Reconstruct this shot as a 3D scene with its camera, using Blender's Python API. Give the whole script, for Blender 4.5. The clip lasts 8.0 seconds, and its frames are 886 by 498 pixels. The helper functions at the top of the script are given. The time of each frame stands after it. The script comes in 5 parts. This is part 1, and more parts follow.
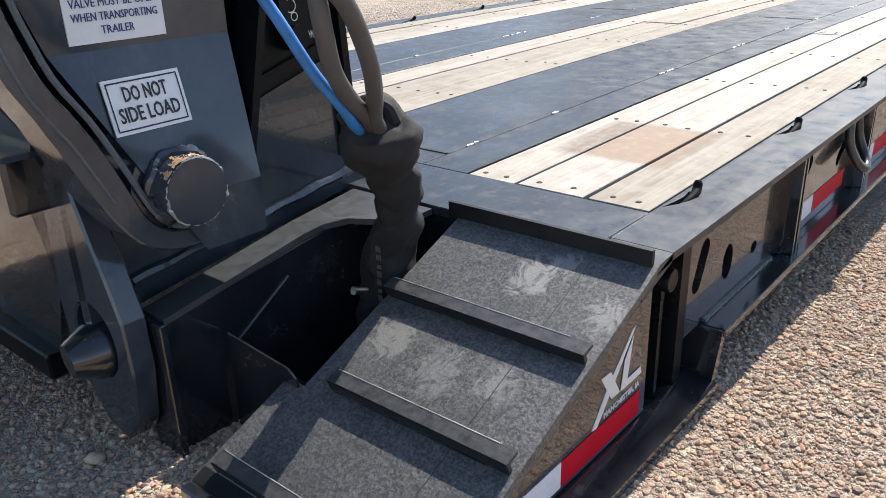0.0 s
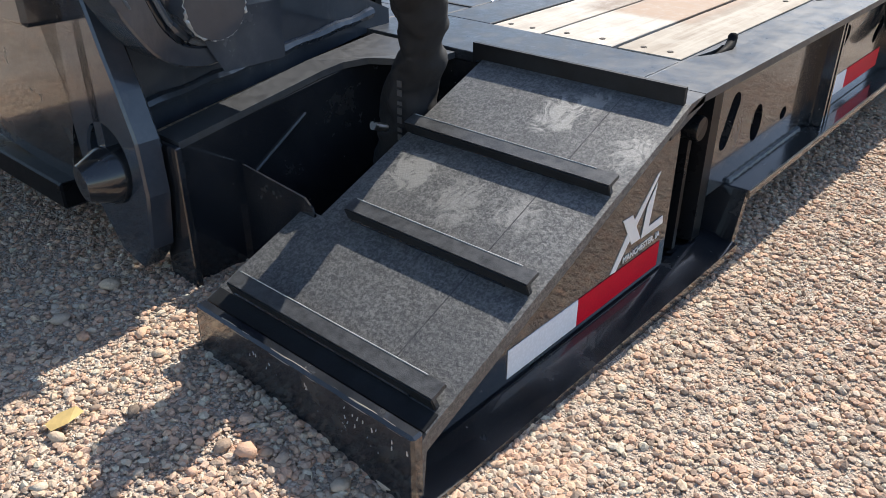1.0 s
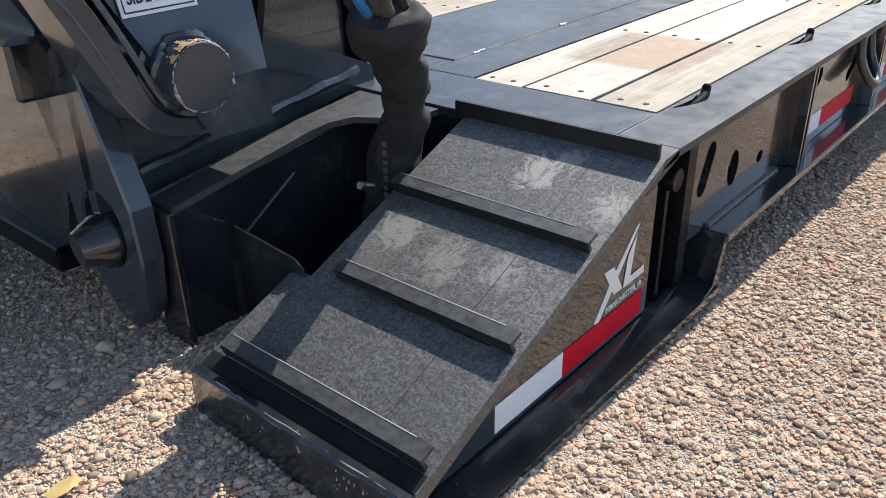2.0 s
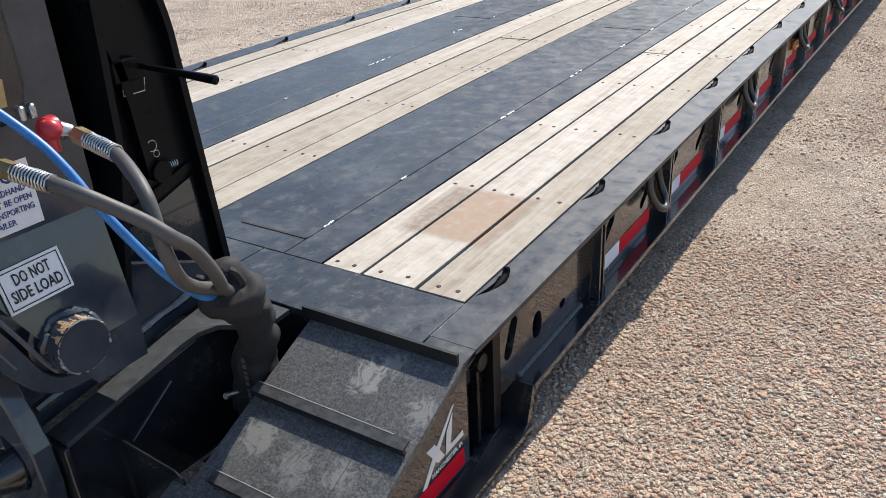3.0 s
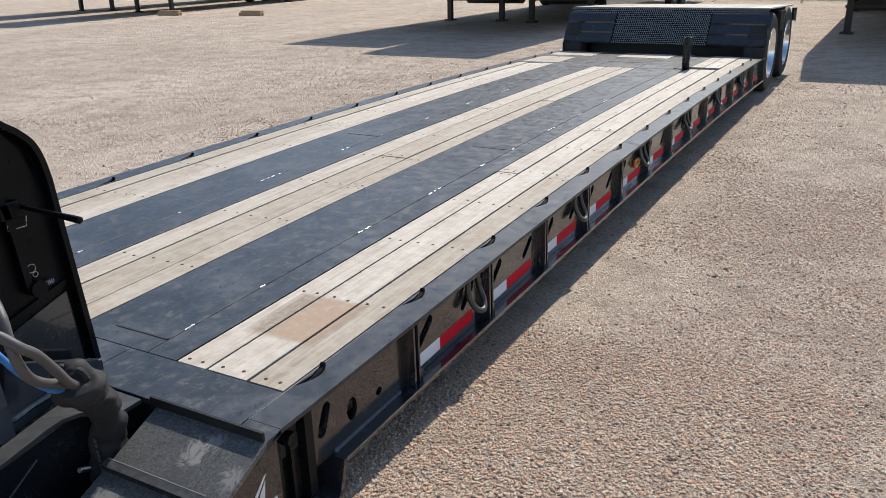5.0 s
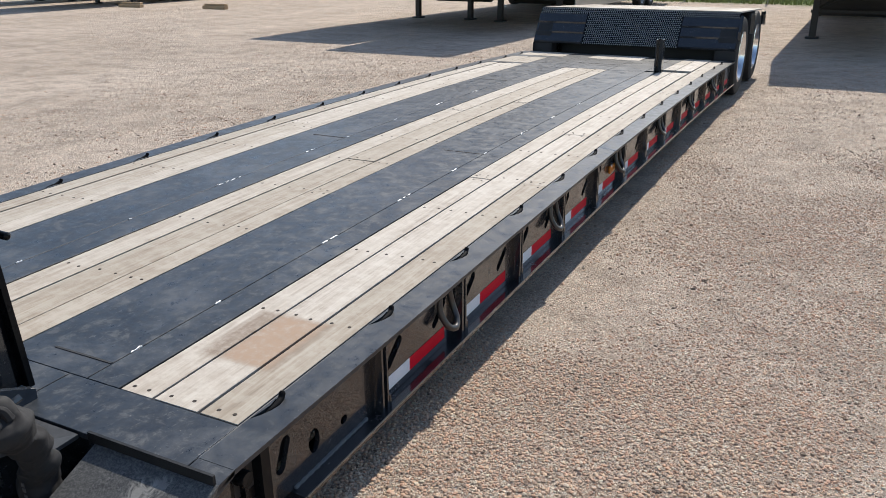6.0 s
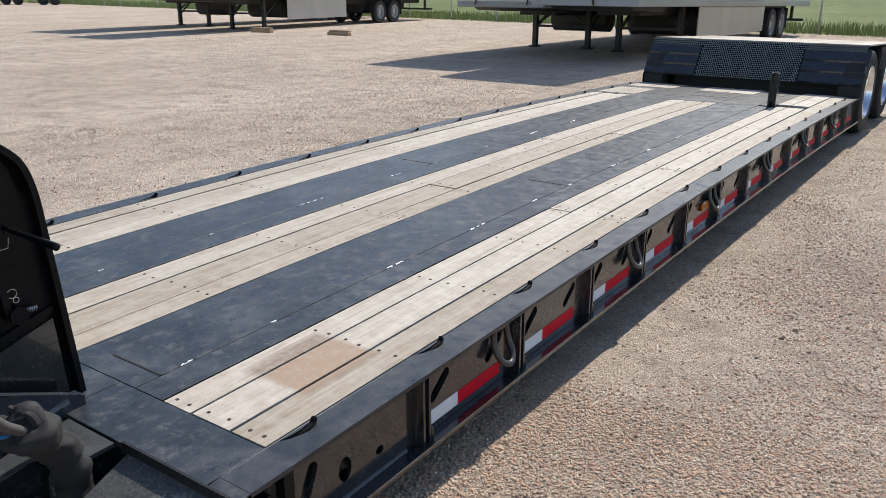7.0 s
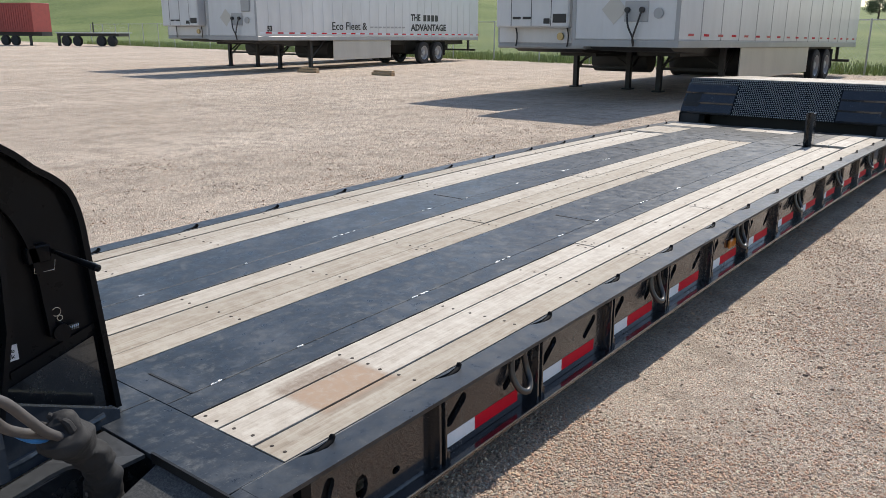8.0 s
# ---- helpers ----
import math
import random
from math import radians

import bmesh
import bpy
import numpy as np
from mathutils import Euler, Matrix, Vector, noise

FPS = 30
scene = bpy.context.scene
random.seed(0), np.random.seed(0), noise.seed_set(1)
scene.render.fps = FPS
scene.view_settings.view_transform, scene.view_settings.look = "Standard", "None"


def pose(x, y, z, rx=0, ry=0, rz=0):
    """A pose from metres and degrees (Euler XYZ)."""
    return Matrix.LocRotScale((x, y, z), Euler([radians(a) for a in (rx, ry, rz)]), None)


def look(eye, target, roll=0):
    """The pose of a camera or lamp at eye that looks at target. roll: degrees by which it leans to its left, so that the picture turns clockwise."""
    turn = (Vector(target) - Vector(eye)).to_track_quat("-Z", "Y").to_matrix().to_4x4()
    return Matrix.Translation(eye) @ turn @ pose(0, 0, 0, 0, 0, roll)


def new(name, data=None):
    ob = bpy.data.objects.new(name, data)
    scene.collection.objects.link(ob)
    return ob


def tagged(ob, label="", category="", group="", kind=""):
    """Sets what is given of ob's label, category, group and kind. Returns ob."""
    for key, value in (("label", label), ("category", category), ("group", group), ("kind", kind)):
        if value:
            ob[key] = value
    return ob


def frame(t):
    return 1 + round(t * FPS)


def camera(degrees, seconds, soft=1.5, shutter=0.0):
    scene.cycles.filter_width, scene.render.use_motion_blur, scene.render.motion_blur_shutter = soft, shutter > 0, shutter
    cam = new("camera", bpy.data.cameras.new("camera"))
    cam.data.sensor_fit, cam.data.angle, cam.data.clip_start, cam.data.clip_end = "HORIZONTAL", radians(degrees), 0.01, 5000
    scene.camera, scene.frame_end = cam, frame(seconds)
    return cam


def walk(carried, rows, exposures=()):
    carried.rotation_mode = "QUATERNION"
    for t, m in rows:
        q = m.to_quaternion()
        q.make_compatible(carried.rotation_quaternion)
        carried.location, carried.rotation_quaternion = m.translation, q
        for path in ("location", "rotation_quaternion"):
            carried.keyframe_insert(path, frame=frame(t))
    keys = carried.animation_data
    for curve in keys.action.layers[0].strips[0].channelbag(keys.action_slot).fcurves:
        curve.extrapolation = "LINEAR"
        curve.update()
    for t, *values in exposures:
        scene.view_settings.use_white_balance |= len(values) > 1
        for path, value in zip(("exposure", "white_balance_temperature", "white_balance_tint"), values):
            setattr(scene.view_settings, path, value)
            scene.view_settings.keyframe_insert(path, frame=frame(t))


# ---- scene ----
cam = camera(58.3, 8.0, soft=0.65)
# DECK takes deck coordinates (z = 0 on the front of the deck) to the world; the deck arches along y by camber().
DECK = Matrix.Translation((0, -0.8, 0)) @ pose(0, 0, 0, 1.0) @ Matrix.Translation((0, 0.8, 0.385))
PATH = [
    (0, (0.612, -1.33, 0.894), (-0.59, 0.085, 0.152), -1.1),
    (0.5, (0.607, -1.353, 0.766), (-0.555, 0.024, -0.102), 0.8),
    (1, (0.612, -1.366, 0.762), (-0.545, -0.029, -0.173), 0.9),
    (1.2, (0.614, -1.366, 0.776), (-0.544, -0.037, -0.17), 0.7),
    (2.3, (0.654, -1.36, 0.889), (-0.498, 0.04, 0.044), -1.3),
    (2.5, (0.689, -1.348, 1.006), (-0.43, 0.081, 0.166), -1.8),
    (3, (0.85, -1.373, 1.325), (-0.144, 0.125, 0.449), -2.6),
    (3.5, (1.053, -1.471, 1.49), (0.14, 0.083, 0.624), -3.4),
    (4, (1.252, -1.503, 1.533), (0.366, 0.115, 0.76), -2.6),
    (4.5, (1.401, -1.568, 1.569), (0.482, 0.064, 0.866), -1.4),
    (4.7, (1.433, -1.576, 1.573), (0.501, 0.056, 0.889), -1.5),
    (6, (1.301, -1.389, 1.562), (0.458, 0.29, 0.876), -0.0),
    (6.5, (1.331, -1.301, 1.555), (0.434, 0.363, 0.902), -0.4),
    (7, (1.436, -1.235, 1.557), (0.342, 0.318, 0.933), 0.3),
    (7.5, (1.512, -1.212, 1.563), (0.322, 0.287, 0.982), 0.5),
    (8, (1.565, -1.283, 1.562), (0.37, 0.23, 1.029), 0.2),
]
EXPOSURES = [(0, 0.84), (1.2, 0.92), (2.4, 0.85), (3.2, 0.54), (4.0, 0.43), (8, 0.41)]
walk(cam, [(t, look(eye, target, roll)) for t, eye, target, roll in PATH], EXPOSURES)

# ---- world and sun ----
world = bpy.data.worlds.new("sky")
scene.world = world
world.use_nodes = True
sky = world.node_tree.nodes.new("ShaderNodeTexSky")
sky.sky_type, sky.sun_disc = "NISHITA", False
sky.sun_elevation, sky.sun_rotation = radians(46.5), radians(-5)
sky.air_density, sky.dust_density = 1.0, 0.6
world.node_tree.links.new(sky.outputs[0], world.node_tree.nodes["Background"].inputs[0])
world.node_tree.nodes["Background"].inputs[1].default_value = 0.114
sun = new("sun", bpy.data.lights.new("sun", "SUN"))
sun.data.energy, sun.data.angle, sun.data.color = 3.8, radians(0.5), (1.0, 0.93, 0.825)
sun.matrix_world = look((-2.4, 30, 31.6), (0, 0, 0))


# ---- materials ----
def ramp(nt, fac, stops):
    node = nt.nodes.new("ShaderNodeValToRGB")
    els = node.color_ramp.elements
    while len(els) < len(stops):
        els.new(0.5)
    for el, (p, c) in zip(els, stops):
        el.position, el.color = p, (*c, 1) if len(c) == 3 else c
    nt.links.new(fac, node.inputs[0])
    return node.outputs[0]


def mixed(nt, fac, a, b, mode="MIX"):
    node = nt.nodes.new("ShaderNodeMix")
    node.data_type, node.blend_type = "RGBA", mode
    for socket, value in ((node.inputs[0], fac), (node.inputs[6], a), (node.inputs[7], b)):
        if isinstance(value, bpy.types.NodeSocket):
            nt.links.new(value, socket)
        elif isinstance(value, tuple):
            socket.default_value = (*value, 1)
        else:
            socket.default_value = value
    return node.outputs[2]


def calc(nt, op, a, b=0.0, c=0.0):
    node = nt.nodes.new("ShaderNodeMath")
    node.operation = op
    for socket, value in zip(node.inputs, (a, b, c)):
        if isinstance(value, bpy.types.NodeSocket):
            nt.links.new(value, socket)
        else:
            socket.default_value = value
    return node.outputs[0]


def grain(nt, where, scale, detail=4.0, rough=0.6, stretch=None):
    node = nt.nodes.new("ShaderNodeTexNoise")
    node.inputs["Scale"].default_value, node.inputs["Detail"].default_value = scale, detail
    node.inputs["Roughness"].default_value = rough
    if stretch:
        m = nt.nodes.new("ShaderNodeMapping")
        m.inputs["Scale"].default_value = stretch
        nt.links.new(where, m.inputs[0])
        where = m.outputs[0]
    nt.links.new(where, node.inputs["Vector"])
    return node.outputs[0]


def cells(nt, where, scale, feature="F1", out=0):
    node = nt.nodes.new("ShaderNodeTexVoronoi")
    node.feature = feature
    node.inputs["Scale"].default_value = scale
    nt.links.new(where, node.inputs["Vector"])
    return node.outputs[out]


def bump(nt, height, strength, distance=0.002, normal=None):
    node = nt.nodes.new("ShaderNodeBump")
    node.inputs["Strength"].default_value, node.inputs["Distance"].default_value = strength, distance
    nt.links.new(height, node.inputs["Height"])
    if normal is not None:
        nt.links.new(normal, node.inputs["Normal"])
    return node.outputs[0]


def material(name, colour=(0.5, 0.5, 0.5), rough=0.5, metal=0.0, coat=0.0, spec=0.5):
    m = bpy.data.materials.new(name)
    m.use_nodes = True
    b = m.node_tree.nodes["Principled BSDF"]
    b.inputs["Base Color"].default_value = (*colour, 1)
    b.inputs["Roughness"].default_value, b.inputs["Metallic"].default_value = rough, metal
    b.inputs["Coat Weight"].default_value = coat
    b.inputs["Coat Roughness"].default_value = 0.05
    b.inputs["Specular IOR Level"].default_value = spec
    coord = m.node_tree.nodes.new("ShaderNodeTexCoord").outputs["Object"]
    return m, m.node_tree, b, coord


def link(nt, out, socket):
    nt.links.new(out, socket)


def gloss_black():
    """Sprayed black enamel: deep, glossy, with orange peel and a little road dust."""
    m, nt, b, co = material("gloss_black_paint", (0.02, 0.021, 0.023), 0.16, coat=0.7)
    dust = grain(nt, co, 9, 6, 0.7)
    fine = grain(nt, co, 160, 3)
    chip = calc(nt, "LESS_THAN", cells(nt, co, 34), 0.045)
    black = ramp(nt, dust, [(0.42, (0.013, 0.015, 0.019)), (0.6, (0.022, 0.024, 0.028)), (0.8, (0.065, 0.062, 0.058))])
    link(nt, mixed(nt, calc(nt, "MULTIPLY", chip, 0.5), black, (0.34, 0.32, 0.29)), b.inputs["Base Color"])
    link(nt, ramp(nt, dust, [(0.4, (0.12,) * 3), (0.75, (0.36,) * 3)]), b.inputs["Roughness"])
    link(nt, bump(nt, fine, 0.10, 0.0006, bump(nt, grain(nt, co, 6, 2), 0.10, 0.006)), b.inputs["Normal"])
    return m


def neck_black():
    """Black enamel that has caught fine pale dust; the sky's blue tint is painted into its colour."""
    m, nt, b, co = material("dusty_black_enamel", (0.02, 0.021, 0.023), 0.3, coat=0.5)
    dust = grain(nt, co, 5, 6, 0.65)
    smear = grain(nt, co, 22, 6, 0.7, (1.0, 1.0, 0.3))
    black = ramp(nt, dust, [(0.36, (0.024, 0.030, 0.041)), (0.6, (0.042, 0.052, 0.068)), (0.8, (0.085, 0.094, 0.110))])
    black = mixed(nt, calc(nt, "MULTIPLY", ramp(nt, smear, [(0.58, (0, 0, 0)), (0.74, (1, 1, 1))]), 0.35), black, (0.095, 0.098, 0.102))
    link(nt, black, b.inputs["Base Color"])
    link(nt, ramp(nt, dust, [(0.4, (0.12,) * 3), (0.75, (0.32,) * 3)]), b.inputs["Roughness"])
    link(nt, bump(nt, grain(nt, co, 160, 3), 0.10, 0.0006, bump(nt, grain(nt, co, 5, 2), 0.10, 0.006)), b.inputs["Normal"])
    return m


def deck_black(name="worn_black_deck_paint", scuffed=1.0):
    """Deck plate: black paint dulled by boots and chains, with pale scuffs and dusty prints."""
    m, nt, b, co = material(name, (0.02, 0.02, 0.022), 0.3)
    cloud = grain(nt, co, 3.2, 7, 0.74)
    print_ = grain(nt, co, 15, 8, 0.76)
    smear = grain(nt, co, 22, 7, 0.74, (1.0, 0.35, 1.0))
    scuff = grain(nt, co, 55, 7, 0.76, (1.0, 0.3, 1.0))
    rub = grain(nt, co, 70, 6, 0.74, (0.25, 1.0, 1.0))
    dots = cells(nt, co, 42)
    base = ramp(nt, cloud, [(0.36, (0.010, 0.013, 0.018)), (0.5, (0.024, 0.029, 0.036)), (0.64, (0.040 + 0.026 * scuffed, 0.045 + 0.026 * scuffed, 0.052 + 0.026 * scuffed))])
    base = mixed(nt, calc(nt, "MULTIPLY", ramp(nt, print_, [(0.54, (0, 0, 0)), (0.60, (1, 1, 1))]), 0.50 * scuffed), base, (0.105, 0.112, 0.118))
    base = mixed(nt, calc(nt, "MULTIPLY", ramp(nt, print_, [(0.36, (1, 1, 1)), (0.43, (0, 0, 0))]), 0.7), base, (0.008, 0.010, 0.013))
    base = mixed(nt, calc(nt, "MULTIPLY", ramp(nt, smear, [(0.57, (0, 0, 0)), (0.66, (1, 1, 1))]), 0.35 * scuffed), base, (0.11, 0.115, 0.118))
    base = mixed(nt, calc(nt, "MULTIPLY", ramp(nt, scuff, [(0.59, (0, 0, 0)), (0.64, (1, 1, 1))]), 0.45 * scuffed), base, (0.15, 0.147, 0.14))
    base = mixed(nt, calc(nt, "MULTIPLY", ramp(nt, rub, [(0.61, (0, 0, 0)), (0.66, (1, 1, 1))]), 0.30 * scuffed), base, (0.17, 0.165, 0.158))
    base = mixed(nt, calc(nt, "MULTIPLY", calc(nt, "LESS_THAN", dots, 0.06), 0.6), base, (0.24, 0.23, 0.21))
    link(nt, base, b.inputs["Base Color"])
    link(nt, ramp(nt, print_, [(0.35, (0.26,) * 3), (0.65, (0.52,) * 3)]), b.inputs["Roughness"])
    link(nt, bump(nt, grain(nt, co, 180, 3), 0.18, 0.0006, bump(nt, grain(nt, co, 2.2, 2), 0.12, 0.006)), b.inputs["Normal"])
    return m


def grit_black():
    """Fine anti-slip coating, worn to grey, with pale scratches and swirling boot prints."""
    m, nt, b, co = material("grit_coating", (0.03, 0.03, 0.03), 0.5, spec=1.0)
    speck = grain(nt, co, 190, 5, 0.76)
    fibre = grain(nt, co, 95, 6, 0.8, (0.7, 1.1, 1.0))
    scratch = grain(nt, co, 110, 7, 0.78, (1.5, 0.45, 1.0))
    mud = grain(nt, co, 6.0, 6, 0.66)
    base = ramp(nt, speck, [(0.38, (0.014, 0.016, 0.019)), (0.50, (0.042, 0.044, 0.047)), (0.62, (0.14, 0.14, 0.138))])
    base = mixed(nt, calc(nt, "MULTIPLY", ramp(nt, fibre, [(0.53, (0, 0, 0)), (0.62, (1, 1, 1))]), 0.50), base, (0.24, 0.24, 0.235))
    base = mixed(nt, calc(nt, "MULTIPLY", ramp(nt, scratch, [(0.55, (0, 0, 0)), (0.64, (1, 1, 1))]), 0.35), base, (0.24, 0.24, 0.235))
    base = mixed(nt, calc(nt, "MULTIPLY", ramp(nt, mud, [(0.36, (1, 1, 1)), (0.50, (0, 0, 0))]), 0.45), base, (0.03, 0.032, 0.035))
    base = mixed(nt, calc(nt, "MULTIPLY", ramp(nt, mud, [(0.54, (0, 0, 0)), (0.72, (1, 1, 1))]), 0.20), base, (0.24, 0.235, 0.22))
    wave_at = nt.nodes.new("ShaderNodeVectorMath")
    wave_at.operation = "ADD"
    swirl = nt.nodes.new("ShaderNodeTexNoise")
    swirl.inputs["Scale"].default_value = 9.0
    link(nt, co, swirl.inputs["Vector"])
    half_ = nt.nodes.new("ShaderNodeVectorMath")
    half_.operation = "SCALE"
    half_.inputs["Scale"].default_value = 0.30
    link(nt, swirl.outputs["Color"], half_.inputs[0])
    link(nt, co, wave_at.inputs[0])
    link(nt, half_.outputs[0], wave_at.inputs[1])
    streak = grain(nt, wave_at.outputs[0], 60, 4, 0.6, (1.0, 0.2, 1.0))
    for cx, cy, rad, amount in ((-0.06, -0.300, 0.060, 0.75), (-0.02, -0.258, 0.035, 0.5), (0.09, -0.330, 0.045, 0.5), (-0.21, -0.490, 0.06, 0.55), (-0.10, -0.515, 0.065, 0.4), (0.005, -0.505, 0.05, 0.5)):
        far_ = nt.nodes.new("ShaderNodeVectorMath")
        far_.operation = "DISTANCE"
        flat_ = nt.nodes.new("ShaderNodeVectorMath")
        flat_.operation = "MULTIPLY"
        flat_.inputs[1].default_value = (1, 1, 0)
        link(nt, co, flat_.inputs[0])
        link(nt, flat_.outputs[0], far_.inputs[0])
        far_.inputs[1].default_value = (cx, cy, 0)
        near_ = calc(nt, "SUBTRACT", 1.0, calc(nt, "DIVIDE", far_.outputs["Value"], rad))
        shape_ = ramp(nt, calc(nt, "ADD", calc(nt, "MULTIPLY", near_, 0.28), calc(nt, "MULTIPLY", streak, 1.0)), [(0.55, (0, 0, 0)), (0.70, (1, 1, 1))])
        near_ = ramp(nt, near_, [(0.0, (0, 0, 0)), (0.35, (1, 1, 1))])
        base = mixed(nt, calc(nt, "MULTIPLY", calc(nt, "MULTIPLY", shape_, near_), amount), base, (0.36, 0.35, 0.325))
    fleck = ramp(nt, speck, [(0.44, (0, 0, 0)), (0.60, (1, 1, 1))])
    base = mixed(nt, calc(nt, "MULTIPLY", fleck, 0.26), base, (0.40, 0.40, 0.39))
    link(nt, calc(nt, "MULTIPLY", fleck, 0.65), b.inputs["Metallic"])
    link(nt, base, b.inputs["Base Color"])
    link(nt, ramp(nt, speck, [(0.35, (0.50,) * 3), (0.7, (0.60,) * 3)]), b.inputs["Roughness"])
    link(nt, bump(nt, speck, 0.7, 0.0014), b.inputs["Normal"])
    return m


def bleached_wood(stained=False):
    """Sun-bleached hardwood deck boards, grain along y."""
    m, nt, b, co = material("bleached_deck_board", (0.5, 0.42, 0.32), 0.75)
    info = nt.nodes.new("ShaderNodeObjectInfo")
    shift = nt.nodes.new("ShaderNodeVectorMath")
    shift.operation = "ADD"
    link(nt, co, shift.inputs[0])
    link(nt, calc(nt, "MULTIPLY", info.outputs["Random"], 37.0), shift.inputs[1])
    w = shift.outputs[0]
    fibre = grain(nt, w, 60, 7, 0.65, (1.0, 0.045, 1.0))
    figure = grain(nt, w, 14, 5, 0.6, (1.0, 0.16, 1.0))
    blotch = grain(nt, co, 2.6, 5, 0.65)
    tone = ramp(nt, fibre, [(0.28, (0.38, 0.30, 0.22)), (0.45, (0.54, 0.445, 0.335)), (0.66, (0.72, 0.63, 0.51))])
    tone = mixed(nt, calc(nt, "MULTIPLY", ramp(nt, figure, [(0.46, (0, 0, 0)), (0.64, (1, 1, 1))]), 0.55), tone, (0.72, 0.65, 0.53))
    tone = mixed(nt, ramp(nt, blotch, [(0.42, (0.0,) * 3), (0.7, (0.55,) * 3)]), tone, (0.50, 0.40, 0.29))
    mottle = grain(nt, w, 16, 7, 0.72)
    tone = mixed(nt, calc(nt, "MULTIPLY", ramp(nt, mottle, [(0.50, (0, 0, 0)), (0.60, (1, 1, 1))]), 0.45), tone, (0.74, 0.67, 0.55))
    tone = mixed(nt, calc(nt, "MULTIPLY", ramp(nt, mottle, [(0.34, (1, 1, 1)), (0.46, (0, 0, 0))]), 0.36), tone, (0.36, 0.28, 0.20))
    hue = nt.nodes.new("ShaderNodeHueSaturation")
    link(nt, tone, hue.inputs["Color"])
    link(nt, calc(nt, "MULTIPLY_ADD", info.outputs["Random"], 0.24, 0.60), hue.inputs["Value"])
    link(nt, calc(nt, "MULTIPLY_ADD", info.outputs["Random"], -0.28, 0.90), hue.inputs["Saturation"])
    tone = hue.outputs[0]
    # the print of a mat that lay on the boards
    sep = nt.nodes.new("ShaderNodeSeparateXYZ")
    link(nt, co, sep.inputs[0])
    wob = calc(nt, "MULTIPLY_ADD", grain(nt, co, 18, 4), 0.03, -0.015)

    def patch(x0, x1, y0, y1, soft):
        x, y = calc(nt, "ADD", sep.outputs[0], wob), calc(nt, "ADD", sep.outputs[1], wob)
        dx = calc(nt, "SUBTRACT", (x1 - x0) / 2, calc(nt, "ABSOLUTE", calc(nt, "SUBTRACT", x, (x0 + x1) / 2)))
        dy = calc(nt, "SUBTRACT", (y1 - y0) / 2, calc(nt, "ABSOLUTE", calc(nt, "SUBTRACT", y, (y0 + y1) / 2)))
        near = nt.nodes.new("ShaderNodeMapRange")
        near.inputs["From Max"].default_value = soft
        link(nt, calc(nt, "MINIMUM", dx, dy), near.inputs[0])
        return near.outputs[0]

    worn = ramp(nt, grain(nt, co, 34, 6, 0.75), [(0.32, (0.45,) * 3), (0.58, (1,) * 3)])
    tone = mixed(nt, calc(nt, "MULTIPLY", calc(nt, "MULTIPLY", patch(-0.40, -0.085, 0.25, 0.605, 0.03), worn), 0.80), tone, (0.20, 0.142, 0.10), "MIX")
    tone = mixed(nt, calc(nt, "MULTIPLY", calc(nt, "MULTIPLY", patch(-0.315, -0.105, 0.255, 0.60, 0.03), worn), 0.70), tone, (0.40, 0.27, 0.18), "MIX")
    link(nt, tone, b.inputs["Base Color"])
    link(nt, bump(nt, fibre, 0.5, 0.0015, bump(nt, figure, 0.3, 0.004)), b.inputs["Normal"])
    return m


def plain(name, colour, rough=0.5, metal=0.0, coat=0.0, vary=0.25, scale=20.0, relief=0.15, stretch=None, spec=0.5):
    """Paint, rubber or metal with dirt at two scales."""
    m, nt, b, co = material(name, colour, rough, metal, coat, spec)
    big, small = grain(nt, co, scale, 5, 0.65, stretch), grain(nt, co, scale * 9, 3)
    low, high = tuple(c * (1 - vary) for c in colour), tuple(min(1, c * (1 + vary * 0.6) + 0.01 * vary) for c in colour)
    tone = ramp(nt, big, [(0.3, low), (0.55, colour), (0.8, high)])
    link(nt, mixed(nt, 0.18, tone, ramp(nt, small, [(0.3, low), (0.7, high)])), b.inputs["Base Color"])
    link(nt, ramp(nt, big, [(0.3, (max(0.03, rough - 0.08),) * 3), (0.75, (min(1, rough + 0.12),) * 3)]), b.inputs["Roughness"])
    link(nt, bump(nt, small, relief, 0.001), b.inputs["Normal"])
    return m


def tape(name, colour):
    m, nt, b, co = material(name, colour, 0.5, 0.0, 0.0, 0.15)
    comb = cells(nt, co, 190)
    link(nt, mixed(nt, 0.25, colour, ramp(nt, comb, [(0.1, colour), (0.7, tuple(c * 0.6 for c in colour))])), b.inputs["Base Color"])
    return m


STONES = [(0.0, (0.129, 0.1, 0.085)), (0.13, (0.48, 0.371, 0.29)), (0.3, (0.792, 0.555, 0.417)), (0.45, (0.539, 0.495, 0.438)), (0.6, (0.826, 0.696, 0.53)), (0.74, (0.682, 0.446, 0.319)), (0.86, (0.682, 0.62, 0.541)), (1.0, (0.826, 0.837, 0.697))]


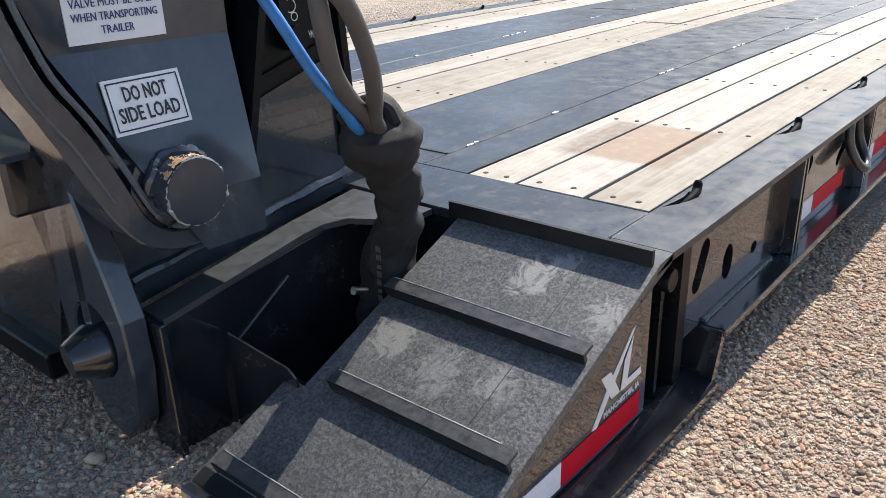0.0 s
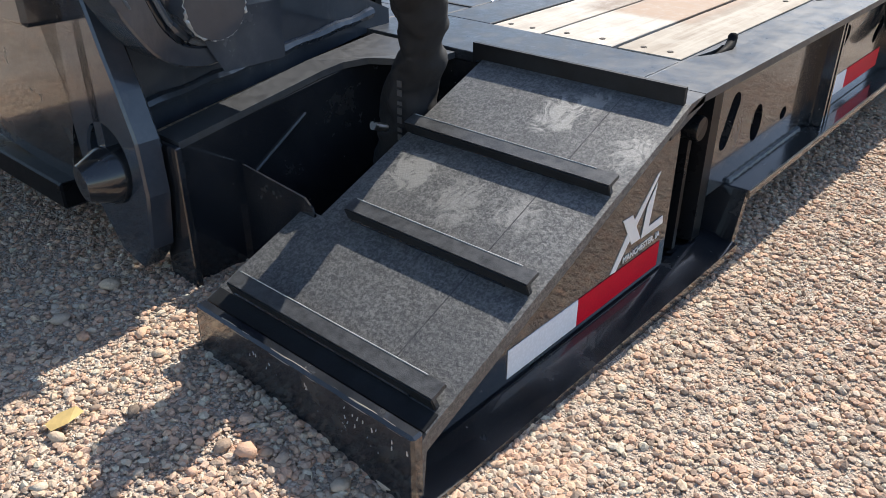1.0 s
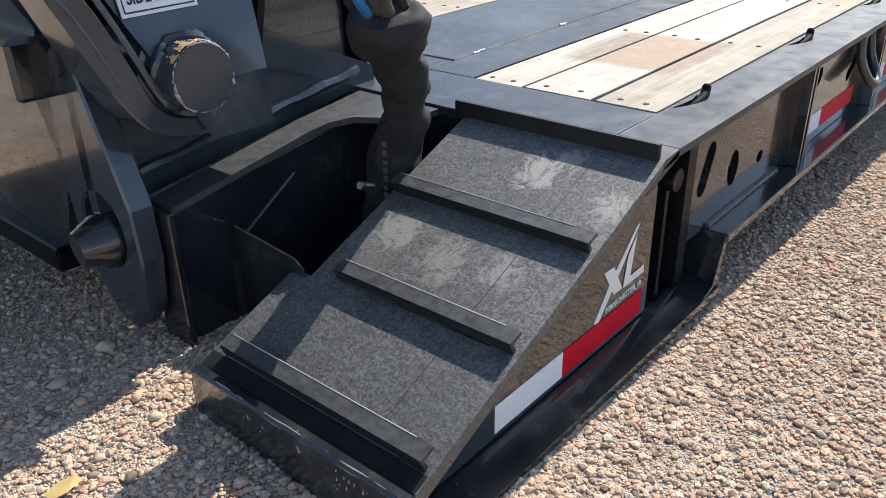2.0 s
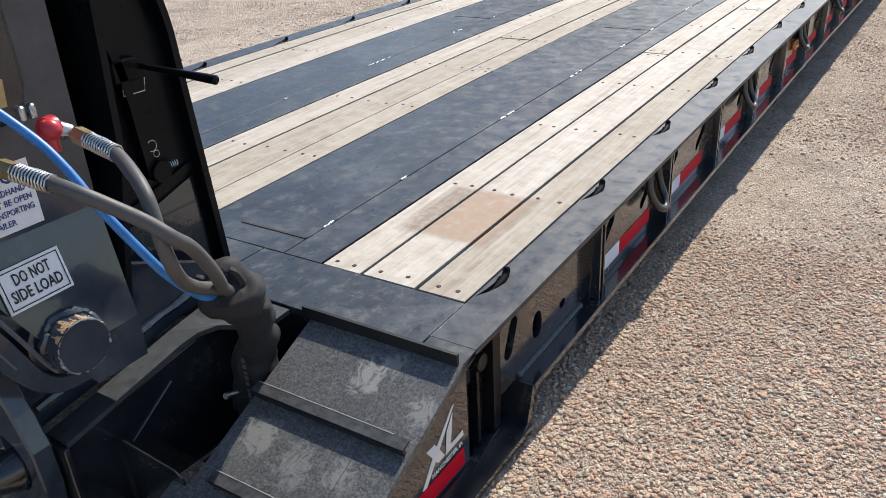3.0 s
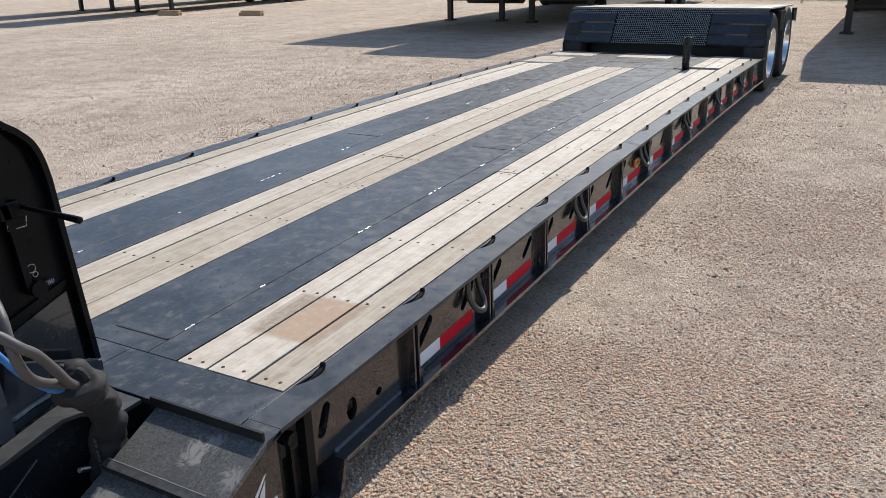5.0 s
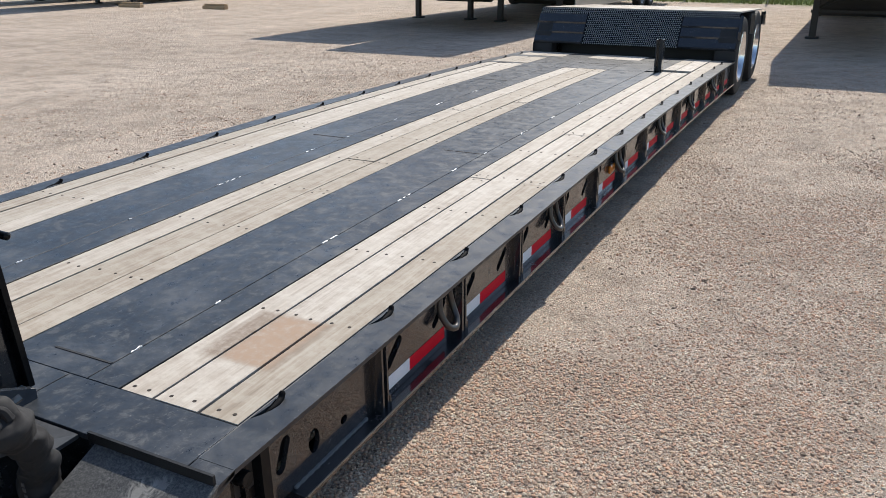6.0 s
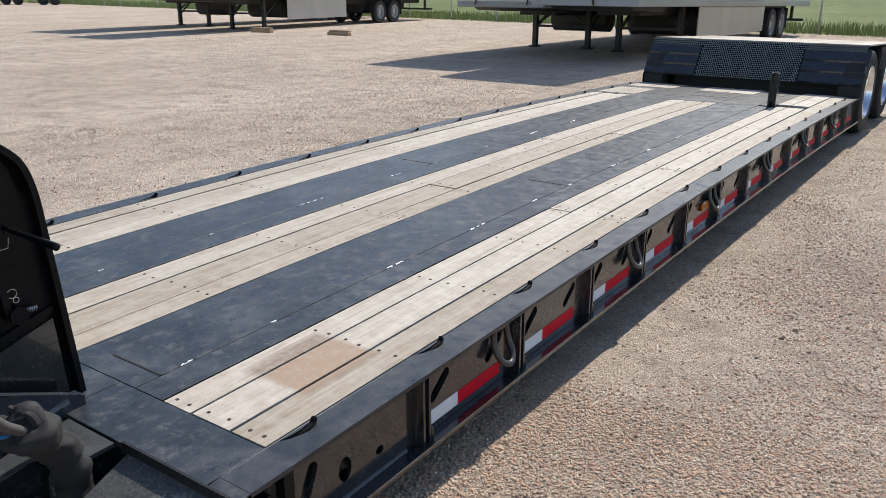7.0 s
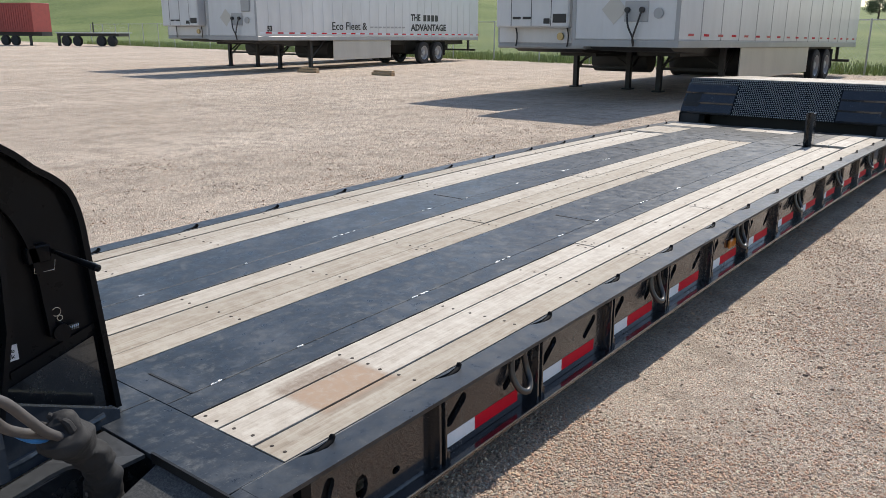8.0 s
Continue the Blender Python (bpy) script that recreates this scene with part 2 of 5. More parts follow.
def gravel_ground():
    """Packed pea gravel; beyond the yard's edge it gives way to grass."""
    m, nt, b, co = material("gravel_yard", (0.4, 0.33, 0.27), 0.9, spec=0.25)
    # stones of three sizes, the smaller ones lying between the larger
    warp = nt.nodes.new("ShaderNodeVectorMath")
    warp.operation = "MULTIPLY_ADD"
    wob = nt.nodes.new("ShaderNodeTexNoise")
    wob.inputs["Scale"].default_value, wob.inputs["Detail"].default_value = 55.0, 3.0
    link(nt, co, wob.inputs["Vector"])
    link(nt, wob.outputs["Color"], warp.inputs[0])
    warp.inputs[1].default_value = (0.012, 0.012, 0.012)
    link(nt, co, warp.inputs[2])
    at = warp.outputs[0]
    tone, height = None, None
    for scale, keep in ((230, 0.0), (130, 0.52), (76, 0.74)):
        cell = nt.nodes.new("ShaderNodeTexVoronoi")
        cell.inputs["Scale"].default_value = scale
        link(nt, at, cell.inputs["Vector"])
        grey = nt.nodes.new("ShaderNodeSeparateColor")
        link(nt, cell.outputs["Color"], grey.inputs[0])
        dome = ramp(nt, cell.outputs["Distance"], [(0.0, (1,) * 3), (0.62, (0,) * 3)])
        # each stone's tone falls off towards its rim: painted shade for the gaps
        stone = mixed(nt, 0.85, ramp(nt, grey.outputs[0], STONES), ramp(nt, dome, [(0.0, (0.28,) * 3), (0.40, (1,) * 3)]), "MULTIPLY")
        up = calc(nt, "MULTIPLY", dome, 60.0 / scale)
        if tone is None:
            tone, height = stone, up
        else:
            here = calc(nt, "MULTIPLY", calc(nt, "GREATER_THAN", grey.outputs[1], keep), calc(nt, "GREATER_THAN", dome, 0.12))
            tone = mixed(nt, here, tone, stone)
            height = calc(nt, "MULTIPLY_ADD", up, here, height)
    # packed wheel lanes, pale with fines, between loose darker stretches
    fines = grain(nt, co, 0.55, 6, 0.6)
    lanes = grain(nt, co, 0.30, 5, 0.6, (1.0, 0.16, 1.0))
    cross = grain(nt, co, 0.9, 6, 0.65, (0.22, 1.0, 1.0))
    tone = mixed(nt, ramp(nt, fines, [(0.38, (0.0,) * 3), (0.64, (0.36,) * 3)]), tone, (0.75, 0.632, 0.53))
    tone = mixed(nt, calc(nt, "MULTIPLY", ramp(nt, lanes, [(0.5, (0,) * 3), (0.64, (1,) * 3)]), 0.34), tone, (0.81, 0.682, 0.572))
    tone = mixed(nt, calc(nt, "MULTIPLY", ramp(nt, cross, [(0.52, (0,) * 3), (0.66, (1,) * 3)]), 0.40), tone, (0.49, 0.385, 0.30))
    tone = mixed(nt, calc(nt, "MULTIPLY", ramp(nt, grain(nt, co, 2.3, 7, 0.75), [(0.47, (0,) * 3), (0.60, (1,) * 3)]), 0.62), tone, (0.30, 0.240, 0.19))
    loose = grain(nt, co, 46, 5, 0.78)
    # dark specks for loose clumps, with the stones' shadows painted in
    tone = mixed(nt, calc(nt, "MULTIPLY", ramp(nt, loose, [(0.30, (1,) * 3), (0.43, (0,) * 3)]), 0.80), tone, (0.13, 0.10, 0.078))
    tone = mixed(nt, calc(nt, "MULTIPLY", ramp(nt, grain(nt, co, 41, 4, 0.75), [(0.56, (0,) * 3), (0.63, (1,) * 3)]), 0.65), tone, (0.80, 0.70, 0.57))
    tone = mixed(nt, calc(nt, "MULTIPLY", ramp(nt, grain(nt, co, 6, 9, 0.85), [(0.52, (0,) * 3), (0.60, (1,) * 3)]), 0.45), tone, (0.24, 0.19, 0.148))
    sep = nt.nodes.new("ShaderNodeSeparateXYZ")
    link(nt, co, sep.inputs[0])
    edge = calc(nt, "ADD", sep.outputs[1], calc(nt, "MULTIPLY", sep.outputs[0], 0.14))
    edge = calc(nt, "ADD", edge, calc(nt, "MULTIPLY", grain(nt, co, 0.35, 5, 0.7), 5.0))
    green = nt.nodes.new("ShaderNodeMapRange")
    green.inputs["From Min"].default_value, green.inputs["From Max"].default_value = 32.6, 34.2
    link(nt, edge, green.inputs[0])
    blades = grain(nt, co, 1.6, 8, 0.75)
    meadow = grain(nt, co, 0.05, 5, 0.6, (0.5, 1.6, 1.0))
    turf = ramp(nt, blades, [(0.3, (0.055, 0.085, 0.025)), (0.55, (0.12, 0.165, 0.05)), (0.75, (0.24, 0.26, 0.10))])
    turf = mixed(nt, ramp(nt, meadow, [(0.38, (0.0,) * 3), (0.68, (0.7,) * 3)]), turf, (0.22, 0.25, 0.09))
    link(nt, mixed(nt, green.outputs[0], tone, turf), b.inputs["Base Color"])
    link(nt, bump(nt, height, 1.0, 0.013, bump(nt, loose, 0.6, 0.009)), b.inputs["Normal"])
    return m


PEBBLES = [(0.0, (0.104, 0.08, 0.064)), (0.13, (0.4, 0.286, 0.208)), (0.3, (0.665, 0.406, 0.275)), (0.45, (0.448, 0.376, 0.303)), (0.6, (0.688, 0.521, 0.36)), (0.74, (0.581, 0.329, 0.212)), (0.86, (0.565, 0.467, 0.374)), (1.0, (0.64, 0.585, 0.445))]


def pebble_stone():
    m, nt, b, co = material("pebble", (0.4, 0.3, 0.22), 0.82, spec=0.3)
    geo = nt.nodes.new("ShaderNodeNewGeometry")
    tone = ramp(nt, geo.outputs["Random Per Island"], PEBBLES)
    tone = mixed(nt, 0.25, tone, ramp(nt, grain(nt, co, 130, 5), [(0.3, (0.24, 0.18, 0.14)), (0.7, (0.58, 0.47, 0.37))]))
    link(nt, tone, b.inputs["Base Color"])
    link(nt, bump(nt, grain(nt, co, 300, 4), 0.7, 0.002), b.inputs["Normal"])
    return m


def van_white(name, colour):
    m, nt, b, co = material(name, colour, 0.35, 0.0, 0.1)
    grime = grain(nt, co, 1.1, 6, 0.65, (1.0, 1.0, 0.3))
    runs = grain(nt, co, 5.0, 5, 0.7, (1.0, 1.0, 0.06))
    tone = ramp(nt, grime, [(0.35, tuple(c * 0.86 for c in colour)), (0.65, colour)])
    tone = mixed(nt, calc(nt, "MULTIPLY", ramp(nt, runs, [(0.55, (0,) * 3), (0.75, (1,) * 3)]), 0.25), tone, (0.55, 0.53, 0.50))
    link(nt, tone, b.inputs["Base Color"])
    link(nt, bump(nt, grain(nt, co, 1.5, 2), 0.15, 0.01), b.inputs["Normal"])
    return m


BLACK, DECKPAINT, GRIT, WOOD = gloss_black(), deck_black(), grit_black(), bleached_wood()
RAILPAINT = deck_black("black_rail_paint", 0.3)
NECKPAINT = neck_black()
CAPPAINT = plain("dusty_beam_cap_paint", (0.052, 0.055, 0.060), 0.5, vary=0.45, scale=55, relief=0.25)
RINGPAINT = plain("dusty_black_ring", (0.028, 0.028, 0.030), 0.35, vary=0.6, scale=40, coat=0.3)
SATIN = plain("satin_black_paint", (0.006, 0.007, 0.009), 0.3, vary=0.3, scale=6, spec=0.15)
# cleat paint twice: paler for lit tops, near black for shaded fronts
CLEATTOP = plain("lit_scuffed_cleat_paint", (0.060, 0.062, 0.066), 0.42, vary=0.7, scale=70, relief=0.5)
CLEAT = plain("shaded_black_cleat_paint", (0.016, 0.017, 0.019), 0.5, vary=0.5, scale=30, relief=0.4, spec=0.3)
HOOKBLACK = plain("matt_black_hook", (0.008, 0.008, 0.009), 0.65, spec=0.1)
CAVITY = plain("matt_black_underside", (0.02, 0.02, 0.021), 0.6)
RED, WHITE = tape("red_reflective_tape", (0.56, 0.002, 0.022)), tape("white_reflective_tape", (0.74, 0.78, 0.84))
LOGO = plain("white_vinyl", (0.74, 0.74, 0.73), 0.4, vary=0.08)
SIGN = plain("white_decal", (0.80, 0.80, 0.82), 0.35, vary=0.08)
INK, BLUEINK = plain("black_ink", (0.015, 0.015, 0.018), 0.4), plain("blue_ink", (0.035, 0.04, 0.22), 0.4)
BLUEHOSE = plain("blue_rubber_hose", (0.035, 0.19, 0.52), 0.42, scale=40)
GREYHOSE = plain("grey_rubber_hose", (0.085, 0.08, 0.08), 0.55, scale=40)
SLEEVE = plain("black_nylon_sleeve", (0.013, 0.013, 0.015), 0.75, scale=55, relief=0.7)
STEEL = plain("bare_steel", (0.55, 0.55, 0.55), 0.3, 1.0, scale=50)
BRASS = plain("tarnished_brass", (0.42, 0.33, 0.18), 0.4, 0.9, scale=60)
RUST = plain("dark_rusted_bolt", (0.045, 0.034, 0.028), 0.7, 0.3, scale=60, vary=0.5)
WORN = plain("rubbed_bare_edge", (0.36, 0.31, 0.25), 0.5, 0.2, scale=14, vary=0.6, relief=0.4)
WELD = plain("bright_weld", (0.62, 0.63, 0.65), 0.4, 0.5, scale=120, relief=0.6)
DULLWELD = plain("painted_weld", (0.10, 0.115, 0.135), 0.35, 0.0, scale=140, relief=0.9)
MUD = plain("dried_mud", (0.30, 0.265, 0.22), 0.9, scale=60, relief=0.6)
TAN = plain("caked_grease_and_dirt", (0.46, 0.30, 0.17), 0.85, scale=60, relief=0.8)
ALLOY = plain("polished_aluminium_rim", (0.80, 0.81, 0.83), 0.16, 1.0, vary=0.1)
TYRE = plain("tyre_rubber", (0.022, 0.022, 0.023), 0.75, scale=30)
REDCAST = plain("red_painted_casting", (0.50, 0.02, 0.03), 0.35, coat=0.3, scale=60)
AMBER = plain("amber_lens", (0.60, 0.20, 0.03), 0.2, coat=0.5)
VAN, VANGREY, VANSKIRT = van_white("white_van_panel", (0.66, 0.67, 0.68)), van_white("galvanised_rail", (0.36, 0.37, 0.38)), van_white("beige_side_skirt", (0.54, 0.52, 0.475))
CHASSIS = plain("dusty_black_chassis", (0.03, 0.029, 0.028), 0.6)
CARGORED = plain("faded_red_container_paint", (0.34, 0.065, 0.055), 0.6, scale=3)
GALV = plain("galvanised_steel", (0.45, 0.46, 0.46), 0.45, 0.7)
LUMBER = plain("weathered_timber", (0.42, 0.30, 0.18), 0.8, scale=12)
PEBBLE, GROUND = pebble_stone(), gravel_ground()
LEAF = plain("tree_leaf", (0.05, 0.085, 0.03), 0.6, vary=0.5)
BARK = plain("bark", (0.11, 0.085, 0.065), 0.9)
BLADE = plain("grass_blade", (0.25, 0.31, 0.10), 0.7, vary=0.5, scale=1.5)


# ---- building helpers ----
def thing(name, label, category, m=None, group="", kind=""):
    ob = tagged(new(name), label, category, group, kind)
    ob.empty_display_size = 0.1
    if m is not None:
        ob.matrix_world = m
    return ob


def part(name, bm, mat, parent=None, label="", smooth=False, kind=""):
    me = bpy.data.meshes.new(name)
    bmesh.ops.recalc_face_normals(bm, faces=bm.faces)
    bm.to_mesh(me)
    bm.free()
    for x in mat if isinstance(mat, (list, tuple)) else (mat,):
        me.materials.append(x)
    if smooth:
        me.shade_smooth()
        me.set_sharp_from_angle(angle=radians(38))
    ob = new(name, me)
    ob.parent = parent
    return tagged(ob, label, kind=kind)


def box(lo, hi, bevel=0.0, bm=None):
    bm = bm or bmesh.new()
    vs = [bm.verts.new((x, y, z)) for x in (lo[0], hi[0]) for y in (lo[1], hi[1]) for z in (lo[2], hi[2])]
    fs = [bm.faces.new([vs[i] for i in q]) for q in ((0, 1, 3, 2), (4, 6, 7, 5), (0, 4, 5, 1), (2, 3, 7, 6), (0, 2, 6, 4), (1, 5, 7, 3))]
    if bevel:
        bmesh.ops.bevel(bm, geom=list({e for f in fs for e in f.edges}), offset=bevel, segments=1, affect="EDGES", clamp_overlap=True)
    return bm


AXIS = {"x": lambda u, v, w: (w, u, v), "y": lambda u, v, w: (u, w, v), "z": lambda u, v, w: (u, v, w)}


def slab(outline, axis, a, b, holes=(), bevel=0.0, bm=None):
    """A plate from a to b along axis with the given outline and holes."""
    bm = bm or bmesh.new()
    place = AXIS[axis]
    edges = []
    for loop in (outline, *holes):
        vs = [bm.verts.new(place(u, v, a)) for u, v in loop]
        edges += [bm.edges.new((vs[i], vs[i - 1])) for i in range(len(vs))]
    fs = [g for g in bmesh.ops.triangle_fill(bm, use_beauty=True, use_dissolve=False, edges=edges)["geom"] if isinstance(g, bmesh.types.BMFace)]
    bmesh.ops.dissolve_limit(bm, angle_limit=0.01, verts=list({v for f in fs for v in f.verts}), edges=list({e for f in fs for e in f.edges})) if not holes else None
    if not holes:
        fs = [f for f in bm.faces if all(abs(v.co["xyz".index(axis)] - a) < 1e-7 for v in f.verts)]
    out = bmesh.ops.extrude_face_region(bm, geom=fs)["geom"]
    shift = Vector(place(0, 0, b - a))
    moved = [g for g in out if isinstance(g, bmesh.types.BMVert)]
    for v in moved:
        v.co += shift
    if bevel:
        rim = [e for e in bm.edges if len(e.link_faces) == 2 and e.calc_face_angle(0) > 0.6]
        bmesh.ops.bevel(bm, geom=rim, offset=bevel, segments=1, affect="EDGES", clamp_overlap=True)
    return bm


def rod(points, radius, sides=10, bm=None, closed=False):
    """A round bar along points; radius may be a list, one for each point."""
    bm = bm or bmesh.new()
    pts = [Vector(p) for p in points]
    n = len(pts)
    radii = radius if isinstance(radius, (list, tuple)) else [radius] * n
    rings, side = [], None
    for i, p in enumerate(pts):
        d = (pts[(i + 1) % n] - pts[i - 1]) if closed else (pts[min(i + 1, n - 1)] - pts[max(i - 1, 0)])
        d.normalize()
        if side is None:
            side = d.orthogonal().normalized()
        side = (side - d * side.dot(d)).normalized()
        up = d.cross(side)
        rings.append([bm.verts.new(p + (side * math.cos(k * math.tau / sides) + up * math.sin(k * math.tau / sides)) * radii[i]) for k in range(sides)])
    for i in range(n if closed else n - 1):
        a, b = rings[i], rings[(i + 1) % n]
        for k in range(sides):
            bm.faces.new((a[k], a[(k + 1) % sides], b[(k + 1) % sides], b[k]))
    if not closed:
        bm.faces.new(rings[0][::-1])
        bm.faces.new(rings[-1])
    return bm


def curve(points, steps=8):
    """A smooth line through points."""
    pts = [Vector(p) for p in points]
    ext = [2 * pts[0] - pts[1], *pts, 2 * pts[-1] - pts[-2]]
    out = []
    for i in range(1, len(ext) - 2):
        p0, p1, p2, p3 = ext[i - 1:i + 3]
        for k in range(steps):
            t = k / steps
            out.append(0.5 * (2 * p1 + (p2 - p0) * t + (2 * p0 - 5 * p1 + 4 * p2 - p3) * t * t + (3 * p1 - p0 - 3 * p2 + p3) * t ** 3))
    return out + [pts[-1]]


def round_hole(u, v, r, n=14, ru=None):
    return [(u + (ru or r) * math.cos(k * math.tau / n), v + r * math.sin(k * math.tau / n)) for k in range(n)]


def slot(u0, v0, u1, v1, r, n=6):
    """A long hole with round ends."""
    a = math.atan2(v1 - v0, u1 - u0)
    pts = [(u0 + r * math.cos(a + math.pi / 2 + k * math.pi / n), v0 + r * math.sin(a + math.pi / 2 + k * math.pi / n)) for k in range(n + 1)]
    return pts + [(u1 + r * math.cos(a - math.pi / 2 + k * math.pi / n), v1 + r * math.sin(a - math.pi / 2 + k * math.pi / n)) for k in range(n + 1)]


def words(name, text, size, m, mat, parent, depth=0.0006, bold=0.0, width=0.0):
    cu = bpy.data.curves.new(name, "FONT")
    cu.body, cu.size, cu.extrude, cu.offset, cu.align_x, cu.align_y = text, size, depth, bold, "CENTER", "CENTER"
    cu.resolution_u = 2
    tmp = bpy.data.objects.new(name, cu)
    me = bpy.data.meshes.new_from_object(tmp)
    bpy.data.objects.remove(tmp)
    xs_ = [v.co.x for v in me.vertices]
    if width:
        me.transform(Matrix.Diagonal((width / (max(xs_) - min(xs_)), 1, 1, 1)))
    me.materials.append(mat)
    me.transform(m)
    ob = new(name, me)
    ob.parent = parent
    return ob


def facing(p, right, up):
    """The pose of flat lettering at p, whose line runs along right."""
    r, u = Vector(right).normalized(), Vector(up).normalized()
    n = r.cross(u).normalized()
    u = n.cross(r)
    return Matrix(((r.x, u.x, n.x, p[0]), (r.y, u.y, n.y, p[1]), (r.z, u.z, n.z, p[2]), (0, 0, 0, 1)))


# ---- ground ----
def bank(x, y):
    """The gravel is heaped a little against the ramp's toe and under the gooseneck."""
    a = np.clip((0.22 - x) / 0.40, 0, 1) * np.clip((x + 5.0) / 2.5, 0, 1)
    b = np.clip((0.9 - y) / 1.4, 0, 1)
    return 0.012 * b + 0.046 * a * a * (3 - 2 * a) * b


def rise(x, y):
    """Height of the land: a level yard, a low hill behind it that climbs towards the west."""
    d = y + 0.14 * x
    if d < 40:
        return float(bank(x, y))
    s = min(1.0, (d - 40) / 110)
    s = s * s * (3 - 2 * s)
    west = 3.0 + 24.0 / (1 + math.exp((x + 130) / 25))
    return s * (west + 1.2 * noise.noise(Vector((x / 60, y / 60, 0))))


def steps(near, far, n):
    return [near * (k / 10) if k <= 10 else near * (far / near) ** ((k - 10) / (n - 10)) for k in range(n + 1)]


bm = bmesh.new()
half = steps(12, 1800, 34)
fine = {k * 0.3 for k in range(-17, 6)} | {k * 0.1 for k in range(-9, 10)}
xs = sorted({-v for v in half} | set(half) | fine)
ys = sorted({-v * 0.4 for v in half[::2]} | set(half) | fine)
rows_ = [[bm.verts.new((x, y, rise(x, y))) for x in xs] for y in ys]
for r0, r1 in zip(rows_, rows_[1:]):
    for k in range(len(xs) - 1):
        bm.faces.new((r0[k], r0[k + 1], r1[k + 1], r1[k]))
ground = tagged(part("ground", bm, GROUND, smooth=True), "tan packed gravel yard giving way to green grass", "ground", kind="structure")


# ---- lowboy trailer: deck coordinates, x across (0 at the outer edge of the boards), y to the rear ----
lowboy = thing("lowboy_trailer", "black lowboy trailer with a bleached plank deck and steel strips", "trailer", DECK)
EDGE, FAR, REAR = 0.118, -2.47, 8.5
HOOKS = [0.115 + 0.61 * k for k in range(12)] + [7.56, 8.09]


def camber(y):
    """Rise of the arched deck over its front tangent."""
    y = min(max(y, 0.0), REAR)
    return 0.015 * y - 0.00312 * y * y




def hook_hole(x, y):
    """The crescent opening of a tie-down, its long tip to the front."""
    return [(x + u, y + v) for u, v in ((0.003, -0.078), (0.010, -0.035), (0.012, 0.0), (0.007, 0.030), (0.016, 0.044), (0.030, 0.040), (0.036, 0.012), (0.031, -0.018), (0.020, -0.048))]


def rail(width, front, flip=False):
    """One outer deck rail: a top plate with tie-down openings and their bent hooks."""
    bm = slab([(0.002, front), (width, front), (width, REAR), (0.002, REAR)], "z", -0.014, 0.0, [hook_hole(0.002, y) for y in HOOKS])
    if flip:
        for v in bm.verts:
            v.co.x = -2.352 - v.co.x
    top = part("side_rail_top", bm, RAILPAINT, lowboy)
    for y in HOOKS:
        pts = [(0.018, y - 0.030, -0.012), (0.024, y - 0.006, -0.006), (0.025, y + 0.022, -0.002), (0.022, y + 0.042, 0.006), (0.020, y + 0.050, 0.020)]
        if flip:
            pts = [(-2.352 - p[0], p[1], p[2]) for p in pts]
        part("tie_down_hook", rod(curve(pts, 3), [0.004 + 0.0055 * min(1, k / 6) for k in range(12)] + [0.006], 10), HOOKBLACK, top, smooth=True)


rail(EDGE, -0.155)
rail(EDGE, -0.2, True)
part("subframe", box((FAR + 0.06, -0.19, -0.16), (0.05, REAR, -0.062)), CAVITY, lowboy)

# steel strips of the deck
PLATES = [
    (-0.64, 0.0, -0.205, -0.0015), (-2.352, -0.644, -0.205, -0.0015),
    (-0.570, -0.442, 0.000, 6.96), (-0.946, -0.574, 0.000, 6.92), (-0.946, -0.574, 6.924, 7.98), (-0.570, -0.442, 7.05, REAR - 0.004), (-0.866, -0.574, 7.984, REAR - 0.004),
    (-1.566, -1.424, 0.000, 6.92), (-1.918, -1.570, 0.000, 7.26), (-1.566, -1.424, 6.924, 7.98), (-1.918, -1.570, 7.264, 7.98), (-1.790, -1.504, 7.984, REAR - 0.004),
    (-1.420, -0.950, 6.94, 7.98), (-2.352, -1.92, 7.05, 7.12), (-2.352, -1.92, 7.80, 7.98),
]
for x0, x1, y0, y1 in PLATES:
    part("deck_plate", box((x0, y0, -0.02), (x1, y1, -0.001), 0.0015), DECKPAINT, lowboy)
for x0, x1, y in ((-0.822, -0.574, 0.095), (-0.838, -0.58, 2.885), (-1.815, -1.57, 2.905), (-1.86, -1.57, 5.68), (-1.42, -0.95, 7.46)):
    part("hatch_joint", box((x0, y - 0.004, -0.0012), (x1, y + 0.004, 0.0008)), CAVITY, lowboy)

# boards
random.seed(4)
ROWS_Y = [0.037, 0.607] + [1.225 + 0.614 * k for k in range(11)]


bm = rod([(0, 0, -0.004), (0, 0, 0.0004), (0, 0, 0.0012), (0, 0, 0.0006)], [0.0066, 0.0066, 0.0052, 0.0030], 8)
BOLT = bpy.data.meshes.new("bolt")
bm.to_mesh(BOLT)
bm.free()
BOLT.materials.append(RUST)


def board(x0, x1, y0, y1, dz):
    bm = box((x0 + 0.001, y0, -0.045), (x1 - 0.001, y1, dz), 0.0013)
    plank = part("plank", bm, WOOD, lowboy)
    rows = [y for y in ROWS_Y if y0 + 0.015 < y < y1 - 0.015] + [y for y in (y0 + 0.03, y1 - 0.03) if y1 - y0 > 1 and 0.5 < y < 6.5]
    for y in rows:
        for fx in (0.24, 0.74):
            bolt = new("bolt", BOLT)
            bolt.parent = plank
            cy = y + random.uniform(-0.008, 0.008)
            bolt.location = (x0 + (x1 - x0) * fx + random.uniform(-0.008, 0.008), cy, dz + camber(cy))


